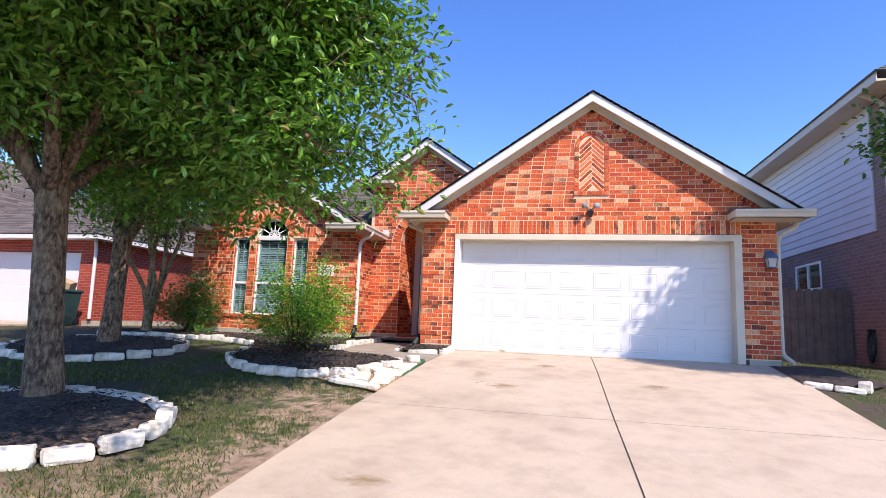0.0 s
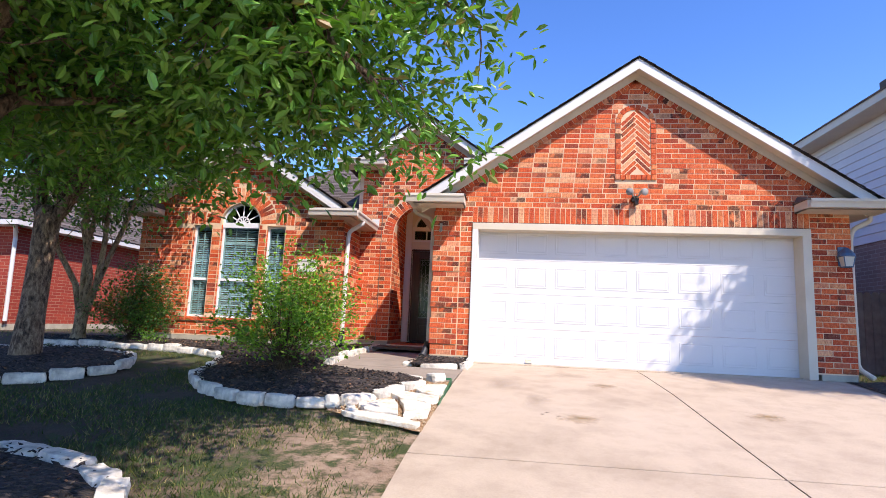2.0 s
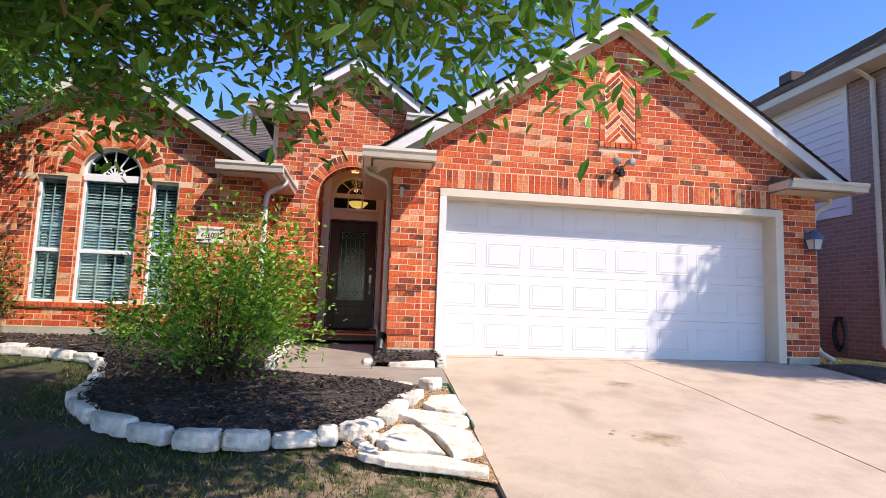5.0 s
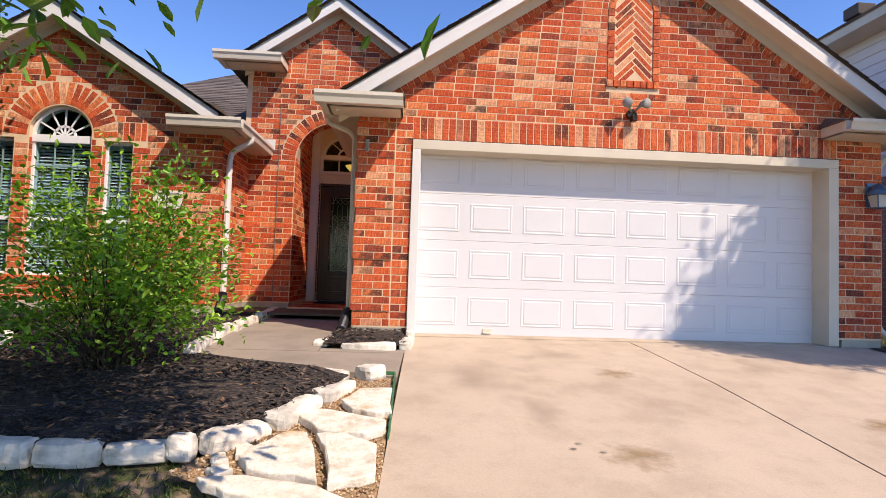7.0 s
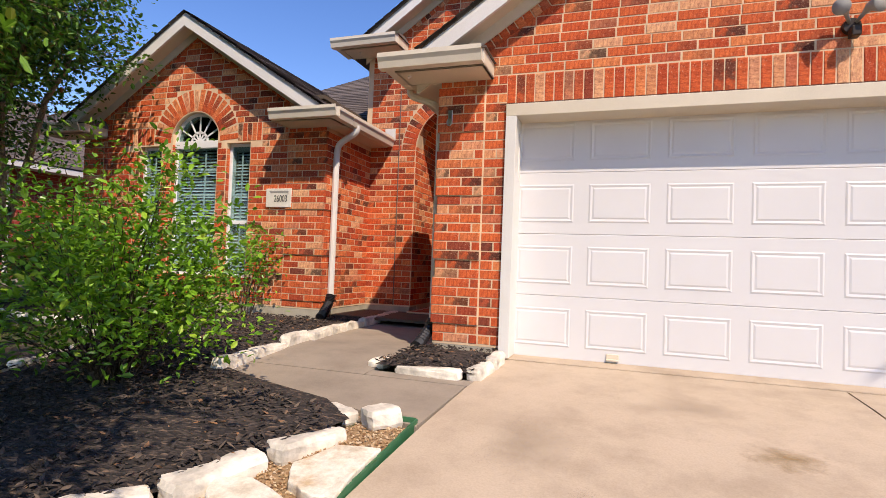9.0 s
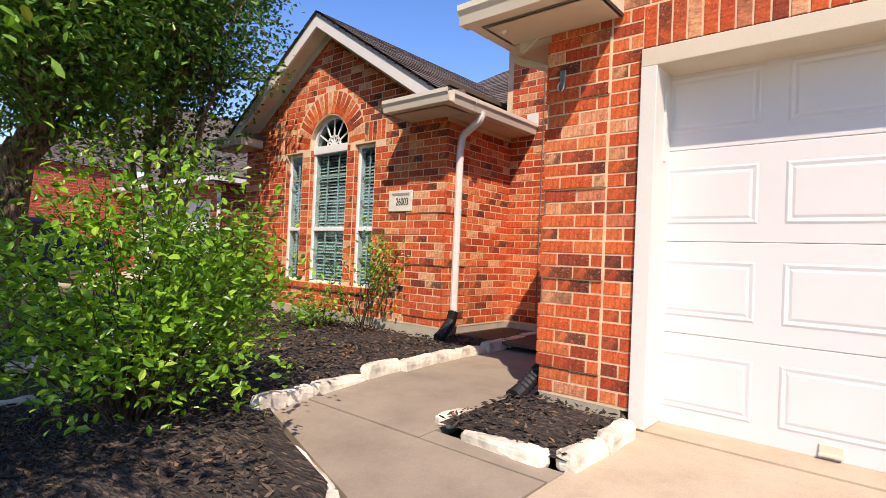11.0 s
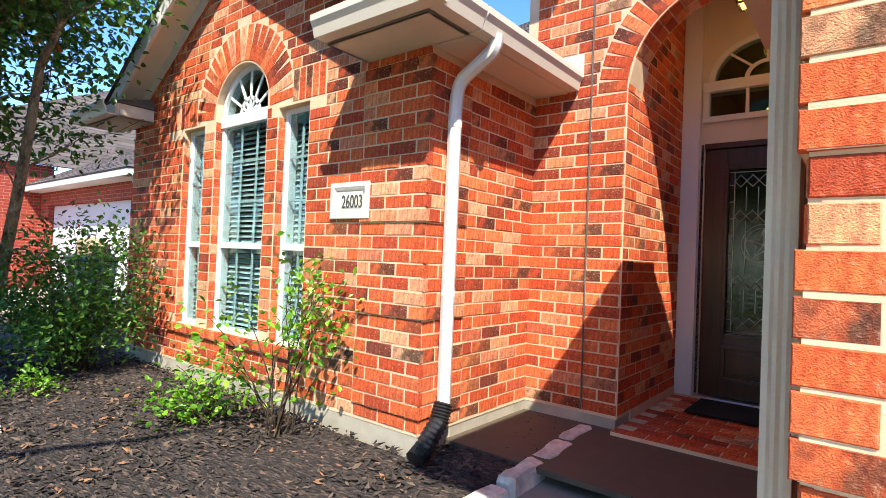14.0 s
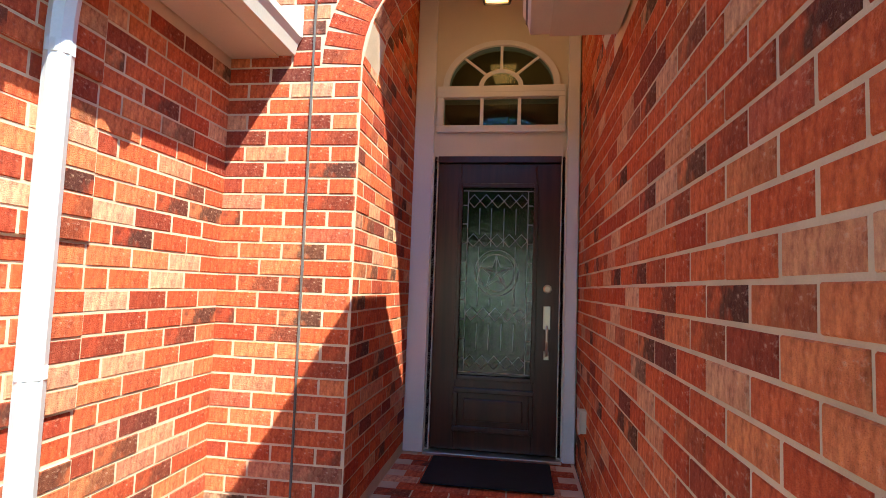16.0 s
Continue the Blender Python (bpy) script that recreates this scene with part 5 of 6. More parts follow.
def flagstone(poly, seed, h=0.05):
    rng = random.Random(seed)
    bm = bmesh.new()
    vs = []
    for i in range(len(poly)):
        a, b = Vector(poly[i]), Vector(poly[(i + 1) % len(poly)])
        for k in range(3):
            p = a.lerp(b, k / 3)
            vs.append(bm.verts.new((p.x + rng.uniform(-0.012, 0.012), p.y + rng.uniform(-0.012, 0.012), 0)))
    f = bm.faces.new(vs)
    e = bmesh.ops.extrude_face_region(bm, geom=[f])
    for v in e["geom"]:
        if isinstance(v, bmesh.types.BMVert):
            v.co.z += h
    bmesh.ops.recalc_face_normals(bm, faces=bm.faces)
    for v in bm.verts:
        v.co.z += gz(v.co.x, v.co.y) + 0.006 + rng.uniform(-0.003, 0.003)
    me = bpy.data.meshes.new("flagstone")
    bm.to_mesh(me)
    bm.free()
    return thing("flagstone", me, FLAG, "flat cream limestone flagstone laid in gravel", "stone", bevel=0.008, group="flagstones beside the driveway")




def flag_material():
    m, nt, b = mat("flagstone_cream", 0.85)
    fine = noise_at(nt, 45.0, 5.0, 0.7)
    col = ramp(nt, noise_at(nt, 9.0, 5.0, 0.65), [(0.32, (0.58, 0.49, 0.36)), (0.5, (0.78, 0.71, 0.58)), (0.7, (0.85, 0.80, 0.70))])
    rust = ramp(nt, noise_at(nt, 2.6, 5.0, 0.7), [(0.52, (0, 0, 0)), (0.66, (0.75, 0.75, 0.75))])
    col = mixed(nt, rust, col, (0.56, 0.33, 0.12))
    col = mixed(nt, 0.4, col, ramp(nt, fine, [(0.3, (0.55, 0.52, 0.48)), (0.6, (1, 1, 1))]), "MULTIPLY")
    nt.links.new(col, b.inputs["Base Color"])
    bump(nt, b, fine, 0.7, 0.012)
    return m


FLAG = flag_material()
flagstone([(-2.29, 7.40), (-2.21, 7.63), (-1.99, 7.68), (-1.98, 7.22), (-2.06, 7.19), (-2.21, 7.26)], 1)
flagstone([(-2.55, 7.17), (-2.38, 7.24), (-2.0, 7.08), (-2.01, 6.95), (-2.10, 6.87), (-2.36, 6.93)], 2)
flagstone([(-2.36, 6.87), (-2.21, 6.88), (-2.04, 6.74), (-2.02, 6.42), (-2.22, 6.34), (-2.30, 6.69)], 3)
flagstone([(-2.68, 6.60), (-2.63, 6.74), (-2.54, 6.88), (-2.42, 6.89), (-2.35, 6.69), (-2.27, 6.36), (-2.62, 6.46)], 4)
flagstone([(-2.74, 6.71), (-2.67, 6.75), (-2.64, 6.66), (-2.71, 6.62)], 5, 0.04)
flagstone([(-2.84, 6.63), (-2.77, 6.66), (-2.73, 6.58), (-2.80, 6.54)], 6, 0.035)
flagstone([(-2.80, 6.50), (-2.71, 6.56), (-2.67, 6.48), (-2.75, 6.42)], 7, 0.035)
flagstone([(-2.80, 6.38), (-2.62, 6.42), (-2.26, 6.31), (-2.04, 6.18), (-2.05, 6.07), (-2.64, 6.25)], 8, 0.045)
edge = Shape()
for i in range(10):
    a, b = 6.9 + i * 0.12, 7.02 + i * 0.12
    edge.hexa([(-1.985, a, gz(0, a) - .05), (-1.975, a, gz(0, a) - .05), (-1.97, b, gz(0, b) - .05), (-1.98, b, gz(0, b) - .05), (-1.985, a, gz(0, a) + .04), (-1.975, a, gz(0, a) + .04), (-1.97, b, gz(0, b) + .04), (-1.98, b, gz(0, b) + .04)])
edge.box(-2.25, -1.98, 8.095, 8.105, -0.15, -0.06)
thing("lawn_edging", edge, GREEN_EDGE, "green painted metal edging strip", "edging")
thing("cleanout_cover", Shape().lathe((-2.12, 8.02, -0.10), [(0.03, 0), (0.03, 0.02), (0.015, 0.024)], 12), NICKEL, "small round metal cleanout cap", "drain")


def scatter(name, poly, count, size, material, label, category, lift, seed, flat=0.25, long=2.5):
    """Chips or pebbles strewn over an outline, one mesh."""
    rng = random.Random(seed)
    x0, x1 = min(p[0] for p in poly), max(p[0] for p in poly)
    y0, y1 = min(p[1] for p in poly), max(p[1] for p in poly)
    s = Shape()
    while count:
        x, y = rng.uniform(x0, x1), rng.uniform(y0, y1)
        if not inside_poly(x, y, poly):
            continue
        count -= 1
        r = size * rng.uniform(0.5, 1.4)
        m = Matrix.Translation((x, y, gz(x, y) + lift)) @ pose(0, 0, 0, rng.uniform(-35, 35), rng.uniform(-35, 35), rng.uniform(0, 360))
        a, b, c = r * long / 2, r / 2, r * flat
        s.add([m @ Vector(q) for q in ((-a, 0, 0), (0, -b, 0), (a, 0, 0), (0, b, 0), (0.2 * a, 0, c), (0, 0, -c))], [(0, 1, 4), (1, 2, 4), (2, 3, 4), (3, 0, 4), (1, 0, 5), (2, 1, 5), (3, 2, 5), (0, 3, 5)])
    thing(name, s, material, label, category, kind="stuff")


CHIP_BED = [(x, y - 0.16) if x > -3.75 and y > 7.9 and y < 8.65 else (x - 0.06 if -3.82 < x < -3.7 else x, y) for x, y in BED_A]
scatter("mulch_chips", CHIP_BED, 9000, 0.022, CHIP, "loose dark shredded mulch", "mulch", 0.085, 31)
scatter("mulch_chips", BED_B, 1500, 0.024, CHIP, "loose dark shredded mulch", "mulch", 0.09, 32)
scatter("mulch_chips", BED_C, 1500, 0.024, CHIP, "loose dark shredded mulch", "mulch", 0.09, 33)
scatter("mulch_chips", BED_D, 500, 0.02, CHIP, "loose dark shredded mulch", "mulch", 0.09, 34)
scatter("gravel", PATCH, 3500, 0.014, GRAVEL, "tan pea gravel", "gravel", 0.012, 35, 0.4, 1.3)

# ---- plants ----


def leaf_mesh(name, centres, count, spread, length, width, seed, droop=0.3, upright=0.0):
    """Leaves in clumps round the centres: each two folded quads, one mesh."""
    rs = np.random.RandomState(seed)
    c = np.repeat(np.asarray(centres, float), count, axis=0)
    n = len(c)
    off = rs.normal(size=(n, 3)) * np.array(spread)
    d = rs.normal(size=(n, 3))
    d[:, 2] = d[:, 2] * 0.6 - droop + upright
    d += off * 1.5 / np.mean(spread) * 0.4
    d /= np.linalg.norm(d, axis=1)[:, None]
    up = np.tile([0.0, 0.0, 1.0], (n, 1)) + rs.normal(size=(n, 3)) * 0.5
    side = np.cross(d, up)
    side /= np.linalg.norm(side, axis=1)[:, None] + 1e-9
    nrm = np.cross(side, d)
    l = (length * rs.uniform(0.6, 1.25, n))[:, None]
    w_ = l * (width / length)
    p = c + off
    fold = 0.16
    quads = [p, p + d * l * 0.35 + side * w_ * 0.5 + nrm * w_ * fold, p + d * l * 0.75 + side * w_ * 0.42 + nrm * w_ * fold, p + d * l - nrm * l * 0.06, p + d * l * 0.75 - side * w_ * 0.42 + nrm * w_ * fold, p + d * l * 0.35 - side * w_ * 0.5 + nrm * w_ * fold]
    v = np.stack(quads, axis=1).reshape(-1, 3)
    base = (np.arange(n) * 6)[:, None]
    f = np.concatenate([base + np.array([[0, 1, 2, 3]]), base + np.array([[0, 3, 4, 5]])], axis=0)
    me = bpy.data.meshes.new(name)
    me.from_pydata(v.tolist(), [], f.tolist())
    me.update()
    return me


def bend(a, b, sag, rng, n=6, wob=0.06):
    """A curved line from a to b."""
    a, b = Vector(a), Vector(b)
    l = (b - a).length
    out = []
    for i in range(n + 1):
        k = i / n
        p = a.lerp(b, k) + Vector((0, 0, sag * l * math.sin(math.pi * k)))
        if 0 < i < n:
            p += Vector((rng.uniform(-1, 1), rng.uniform(-1, 1), rng.uniform(-1, 1))) * wob * l * 0.3
        out.append(p)
    return out


def tree(name, base, height_fork, trunk_r, limbs, tips_per_limb, keep, leaf, bark, count, spread, size, seed, label, lean=(0, 0), twig_len=(0.5, 1.1)):
    """A trunk that forks into limbs, branchlets on each limb and clumps of leaves along the branchlets. keep(p) says where leaves may be."""
    rng = random.Random(seed)
    t = empty(name, label, "tree", base)
    b = Vector(base)
    fork = Vector((lean[0], lean[1], height_fork))
    tr_ = Shape()
    tr_.tube([(0, 0, -0.15), (0, 0, 0.05), (lean[0] * 0.3, lean[1] * 0.3, 0.3 * height_fork), (lean[0] * 0.7, lean[1] * 0.7, 0.7 * height_fork), fork, fork + Vector((0, 0, 0.15))], [trunk_r * 1.5, trunk_r * 1.22, trunk_r, trunk_r * 0.95, trunk_r * 1.02, trunk_r * 0.6], 14)
    part("trunk", tr_, bark, t, smooth=True)
    tw = Shape()
    clumps = []
    mains = []
    for end, r in sorted(limbs, key=lambda q: -q[1]):
        goal, start = Vector(end) - b, fork - Vector((0, 0, 0.2))
        if len(mains) >= 5:
            start = min((p for m_ in mains for p in m_[1:3]), key=lambda p: (p - goal).length)
        line = bend(start, goal, 0.10, rng, 8)
        if len(mains) < 6:
            mains.append(line)
        li = Shape()
        li.tube(line, [r * (1 - 0.80 * i / 8) for i in range(9)], 9)
        part("limb", li, bark, t, smooth=True)
        for k in range(tips_per_limb):
            i = rng.uniform(1.8, 8)
            j = min(int(i), 7)
            st = line[j].lerp(line[j + 1], i - j)
            for _ in range(6):
                dr = Vector((rng.uniform(-1, 1), rng.uniform(-1, 1), rng.uniform(-0.75, 0.9))).normalized()
                e = st + dr * rng.uniform(*twig_len)
                if keep(b + e):
                    break
            else:
                continue
            bl = bend(st, e, rng.uniform(-0.05, 0.15), rng, 4, 0.12)
            tw.tube(bl, [0.009 * (1 - 0.18 * q) for q in range(5)], 5, False)
            for q in (2, 3, 4):
                for _ in range(2):
                    cpt = bl[q] + Vector((rng.uniform(-1, 1), rng.uniform(-1, 1), rng.uniform(-1, 0.6))) * 0.22
                    if keep(b + cpt):
                        clumps.append(tuple(cpt))
    tagged(part("branchwork", tw, bark, t), kind="stuff")
    part("crown", leaf_mesh("crown", clumps, count, spread, size[0], size[1], seed), leaf, t, "dense green foliage")
    return t


def keep_oak(p):
    dx, dy = (p.x + 4.7) / 4.2, (p.y - 4.5) / 4.0
    r = math.sqrt(dx * dx + dy * dy)
    n = noise.noise(p * 0.8) * 0.22 + noise.noise(p * 2.3) * 0.10
    low = 1.62 + 2.2 * max(0, 0.5 - r) + 0.5 * noise.noise(Vector((p.x * 1.3, p.y * 1.3, 3)))
    if p.y < 3.4 and p.x > -3.8:
        low += 0.9
    if (p.y > 6.3 and p.x > -4.2) or (p.y > 2.6 and p.x > -1.2):
        return False
    if p.x > -5.2 and ((p.y > 5.3 and p.z > 2.75) or (p.y > 6.2 and p.z > 2.3)):
        return False
    if p.z > 2.9 and noise.noise(Vector((p.x * 0.9 + 7, p.y * 0.9, p.z * 0.9))) > 0.22:
        return False
    over = math.hypot((p.x + 2.3) / 1.7, (p.y - 1.0) / 1.7) + n < 1.0 and 3.3 < p.z < 4.6
    return over or (r + n < 1.0 and low < p.z < 6.4 - 2.2 * r)


oak_limbs = []
rng0 = random.Random(5)
for i in range(26):
    a = i * 2.39996
    rr = 1.3 + 2.6 * math.sqrt((i + 0.5) / 26)
    oak_limbs.append(((-4.9 + rr * math.cos(a), 4.55 + rr * math.sin(a), 2.7 + rng0.uniform(0, 2.6) + 0.5 * (4 - rr) * 0.5), 0.032 if i % 6 else 0.085))
for i in range(8):
    a = i * 0.8
    oak_limbs.append(((-2.3 + 1.1 * math.cos(a), 1.0 + 1.1 * math.sin(a), 3.5 + 0.25 * (i % 4)), 0.03))
oak_limbs += [((-2.2, 4.7, 2.1), 0.08), ((-6.3, 3.6, 3.4), 0.10), ((-4.3, 3.3, 3.6), 0.09), ((-2.3, 6.4, 2.6), 0.075), ((-1.6, 5.6, 3.0), 0.05), ((-2.6, 5.2, 2.3), 0.035), ((-1.9, 4.6, 3.4), 0.05), ((-3.6, 6.6, 2.3), 0.04)]
tree("oak_tree", (-5.07, 4.58, gz(0, 4.58) + 0.03), 2.25, 0.155, oak_limbs, 46, keep_oak, LEAF_OAK, BARK, 15, (0.14, 0.14, 0.12), (0.105, 0.042), 41, "large oak tree with rough bark and low spreading crown", (-0.24, 0.0))


def keep_two(p):
    r = math.hypot((p.x + 7.9) / 2.4, (p.y - 8.1) / 1.9)
    return r + 0.2 * noise.noise(p * 1.1) < 1.0 and 1.9 < p.z < 5.6 - 1.5 * r


tree("oak_tree", (-7.55, 7.92, gz(0, 7.92) + 0.03), 1.9, 0.15, [((-7.9 + 1.7 * math.cos(a), 8.1 + 1.4 * math.sin(a), 3.2 + (i % 3) * 0.6), 0.08) for i, a in enumerate(steps(0, 6.28, 10))], 30, keep_two, LEAF_OAK, BARK, 14, (0.13, 0.13, 0.12), (0.085, 0.034), 42, "dark-trunked oak tree in a round stone-edged bed", (-0.05, 0.1))


def keep_myrtle(p):
    r = math.hypot((p.x + 8.1) / 2.5, (p.y - 9.5) / 1.8)
    low = 2.05 + 0.5 * max(0.0, p.x + 8.0) + 0.4 * noise.noise(p)
    return r + 0.25 * noise.noise(p * 1.2) < 1.0 and low < p.z < 6.6 - 1.5 * r


myr = tree("myrtle_tree", (-8.5, 9.86, 0.05), 0.45, 0.10, [((-8.0 + (0.6 + 1.5 * (i % 3) / 2) * math.cos(a), 9.5 + (0.4 + 0.9 * (i % 3) / 2) * math.sin(a), 3.5 + (i % 4) * 0.6), 0.055 if i % 2 else 0.04) for i, a in enumerate(steps(0.2, 12.4, 18))], 26, keep_myrtle, LEAF_MYRTLE, BARK_PALE, 10, (0.11, 0.11, 0.1), (0.07, 0.042), 43, "multi-stemmed crape myrtle with pale bark", (0.02, 0.0))


def keep_right(p):
    if (p - Vector((4.2, 7.5, 3.1))).length < 0.4:
        return True
    r = Vector(((p.x - 5.75) / 1.4, (p.y - 6.8) / 1.45, (p.z - 5.7) / 1.9)).length
    return r + 0.2 * noise.noise(p * 1.3) < 1.0


right_limbs = [((5.75 + 0.95 * math.cos(a), 6.85 + 1.0 * math.sin(a), 4.5 + (i % 4) * 0.8), 0.03) for i, a in enumerate(steps(0, 12.56, 17))]
tree("ornamental_tree", (5.8, 6.9, gz(0, 6.9)), 2.3, 0.08, right_limbs + [((4.25, 7.5, 3.15), 0.025)], 40, keep_right, LEAF_MYRTLE, BARK_PALE, 17, (0.14, 0.14, 0.13), (0.09, 0.052), 44, "small leafy tree beside the driveway", (0, 0.05), (0.3, 0.7))


def shrub(name, base, tips, reach, height, leaf, count, spread, size, seed, label, low=0.25, wide=1.0):
    rng = random.Random(seed)
    t = empty(name, label, "shrub", base)
    st, clumps = Shape(), []
    for i in range(tips):
        a, k = rng.uniform(0, 6.283), math.sqrt(rng.random())
        z = height * rng.uniform(low, 1.0) * (1 - 0.35 * k * k)
        e = Vector((reach * k * math.cos(a) * wide, reach * k * math.sin(a), z))
        line = bend((rng.uniform(-0.08, 0.08), rng.uniform(-0.08, 0.08), -0.03), e, 0.12 if k > 0.4 else 0.03, rng, 6, 0.08)
        st.tube(line, [0.006 * (1 - 0.12 * q) for q in range(7)], 5, False)
        for q in (3, 4, 5, 6, 6):
            clumps.append(tuple(line[q] + Vector((rng.uniform(-1, 1), rng.uniform(-1, 1), rng.uniform(-0.6, 1))) * 0.09))
    tagged(part("branchwork", st, TWIG, t), kind="stuff")
    part("foliage", leaf_mesh("foliage", clumps, count, spread, size[0], size[1], seed, 0.0, 0.25), leaf, t)
    return t


shrub("leafy_shrub", (-4.02, 7.92, -0.08), 92, 0.86, 1.6, LEAF_SHRUB, 17, (0.10, 0.10, 0.07), (0.054, 0.026), 51, "airy yellow-green shrub growing in the mulch bed", 0.3)
shrub("rose_bush", (-5.2, 10.62, 0.07), 15, 0.42, 1.3, LEAF_SHRUB, 7, (0.07, 0.07, 0.07), (0.05, 0.030), 52, "sparse leggy rose bush against the brick", 0.45)
shrub("leafy_shrub", (-7.85, 10.35, 0.07), 80, 0.68, 1.5, LEAF_MYRTLE, 16, (0.09, 0.09, 0.08), (0.05, 0.028), 53, "dark green shrub beside the narrow window", 0.2)
shrub("low_plant", (-5.75, 10.5, 0.07), 12, 0.36, 0.5, LEAF_SHRUB, 8, (0.06, 0.06, 0.05), (0.05, 0.03), 54, "low green plant in the mulch", 0.2)
shrub("low_plant", (-7.2, 9.9, 0.06), 8, 0.2, 0.25, LEAF_SHRUB, 6, (0.04, 0.04, 0.03), (0.04, 0.022), 55, "small green sprout in the mulch", 0.2)


def grass(name, x0, x1, y0, y1, count, seed, label):
    rs = np.random.RandomState(seed)
    rng = random.Random(seed)
    roots = []
    beds = (BED_A, BED_B, BED_C, BED_D, BED_E, PATCH)
    while len(roots) < count:
        x, y = rng.uniform(x0, x1), rng.uniform(y0, y1)
        d = noise.noise(Vector((x * 0.9, y * 0.9, 7))) + 0.5 * noise.noise(Vector((x * 3, y * 3, 2)))
        if d < -0.12 + rng.uniform(-0.25, 0.25) or (x > -2.12 and x < 3.4) or (-3.78 < x < -1.9 and y > 7.95) or any(inside_poly(x, y, p) for p in beds):
            continue
        roots.append((x, y, gz(x, y) - 0.03 + lumps(x, y)))
    c = np.array(roots)
    n = len(c)
    a = rs.uniform(0, 6.283, n)
    h = rs.uniform(0.022, 0.052, n)
    lean = rs.normal(size=(n, 2)) * 0.025
    wv = np.stack([np.cos(a), np.sin(a), np.zeros(n)], 1) * 0.004
    tip = c + np.stack([lean[:, 0], lean[:, 1], h], 1)
    v = np.stack([c - wv, c + wv, tip], 1).reshape(-1, 3)
    me = bpy.data.meshes.new(name)
    me.from_pydata(v.tolist(), [], (np.arange(n)[:, None] * 3 + np.array([[0, 1, 2]])).tolist())
    thing(name, me, GRASS, label, "grass", kind="stuff")


grass("grass", -9.0, -2.1, 2.0, 9.6, 42000, 61, "patchy green and straw-coloured lawn grass")
grass("grass", -16.0, -9.0, 4.0, 15.0, 9000, 62, "lawn grass before the neighbouring house")
grass("grass", 3.4, 6.0, 5.0, 12.0, 9000, 63, "green grass strip between the houses")

# ---- neighbouring house with pale siding ----
nb = empty("neighbour_house", "two-storey house with white siding above brown brick", "house", (5.9, 11.0, 0), kind="structure")
NBRICK = brick_material("brick_brown", True, [(0.0, (0.20, 0.13, 0.10)), (1.0, (0.32, 0.21, 0.16))])


def wall_texture(name, brickcol, mortar, scale):
    m, nt, b = mat(name, 0.85)
    tc = nt.nodes.new("ShaderNodeTexCoord")
    sp = nt.nodes.new("ShaderNodeSeparateXYZ")
    nt.links.new(tc.outputs["Object"], sp.inputs[0])
    ad = nt.nodes.new("ShaderNodeMath")
    nt.links.new(sp.outputs[0], ad.inputs[0])
    nt.links.new(sp.outputs[1], ad.inputs[1])
    cb = nt.nodes.new("ShaderNodeCombineXYZ")
    nt.links.new(ad.outputs[0], cb.inputs[0])
    nt.links.new(sp.outputs[2], cb.inputs[1])
    t = nt.nodes.new("ShaderNodeTexBrick")
    t.inputs["Scale"].default_value = 1.0
    t.inputs["Brick Width"].default_value, t.inputs["Row Height"].default_value, t.inputs["Mortar Size"].default_value = 0.245, 0.08, 0.006
    t.inputs["Color1"].default_value, t.inputs["Color2"].default_value, t.inputs["Mortar"].default_value = (*brickcol[0], 1), (*brickcol[1], 1), (*mortar, 1)
    nt.links.new(cb.outputs[0], t.inputs["Vector"])
    col = mixed(nt, 0.3, t.outputs["Color"], ramp(nt, noise_at(nt, 30.0), [(0.3, (0.5, 0.5, 0.5)), (0.7, (1, 1, 1))]), "MULTIPLY")
    nt.links.new(col, b.inputs["Base Color"])
    bump(nt, b, t.outputs["Fac"], -0.5, 0.01)
    return m


FARBROWN = wall_texture("far_brown_brick", ((0.26, 0.17, 0.14), (0.33, 0.22, 0.18)), (0.40, 0.33, 0.28), 1)
FARRED = wall_texture("far_red_brick", ((0.28, 0.03, 0.016), (0.38, 0.05, 0.024)), (0.40, 0.20, 0.13), 1)
part("wall", Shape().box(0, 0.25, -0.3, 2.7, -0.2, 2.55).box(0, 0.25, 4.05, 6.6, -0.2, 2.55).box(0, 0.25, 2.7, 4.05, -0.2, 1.6).box(0, 0.25, 2.7, 4.05, 2.25, 2.55).box(0, 0.25, -0.3, 0.42, 2.55, 5.0).box(0.25, 6, -0.3, -0.05, -0.2, 5.0).box(0.25, 6, 6.35, 6.6, -0.2, 5.0), FARBROWN, nb, "brown brick wall")
for i in range(14):
    z = 2.55 + i * 0.178
    part("siding_board", Shape().hexa([(-0.022, 0.44, z), (0.2, 0.44, z), (0.2, 6.6, z), (-0.022, 6.6, z), (-0.004, 0.44, z + 0.176), (0.2, 0.44, z + 0.176), (0.2, 6.6, z + 0.176), (-0.004, 6.6, z + 0.176)]), SIDING, nb)
part("corner_board", Shape().box(-0.03, 0.0, 0.43, 0.53, 2.55, 5.04), SIDING, nb)
nw = part("window", Shape().box(-0.02, 0.05, 2.70, 2.75, 1.6, 2.25).box(-0.02, 0.05, 4.0, 4.05, 1.6, 2.25).box(-0.02, 0.05, 2.75, 4.0, 1.6, 1.65).box(-0.02, 0.05, 2.75, 4.0, 2.2, 2.25).box(-0.02, 0.05, 3.35, 3.4, 1.65, 2.2), VINYL, nb, "white sliding window")
part("pane", Shape().box(0.01, 0.016, 2.75, 4.0, 1.65, 2.2), GLASS, nw)
part("soffit", Shape().box(-0.45, 0.0, -0.75, 6.95, 5.02, 5.06).box(-0.47, -0.45, -0.75, 6.95, 5.02, 5.22), CREAM, nb, "cream soffit and fascia")
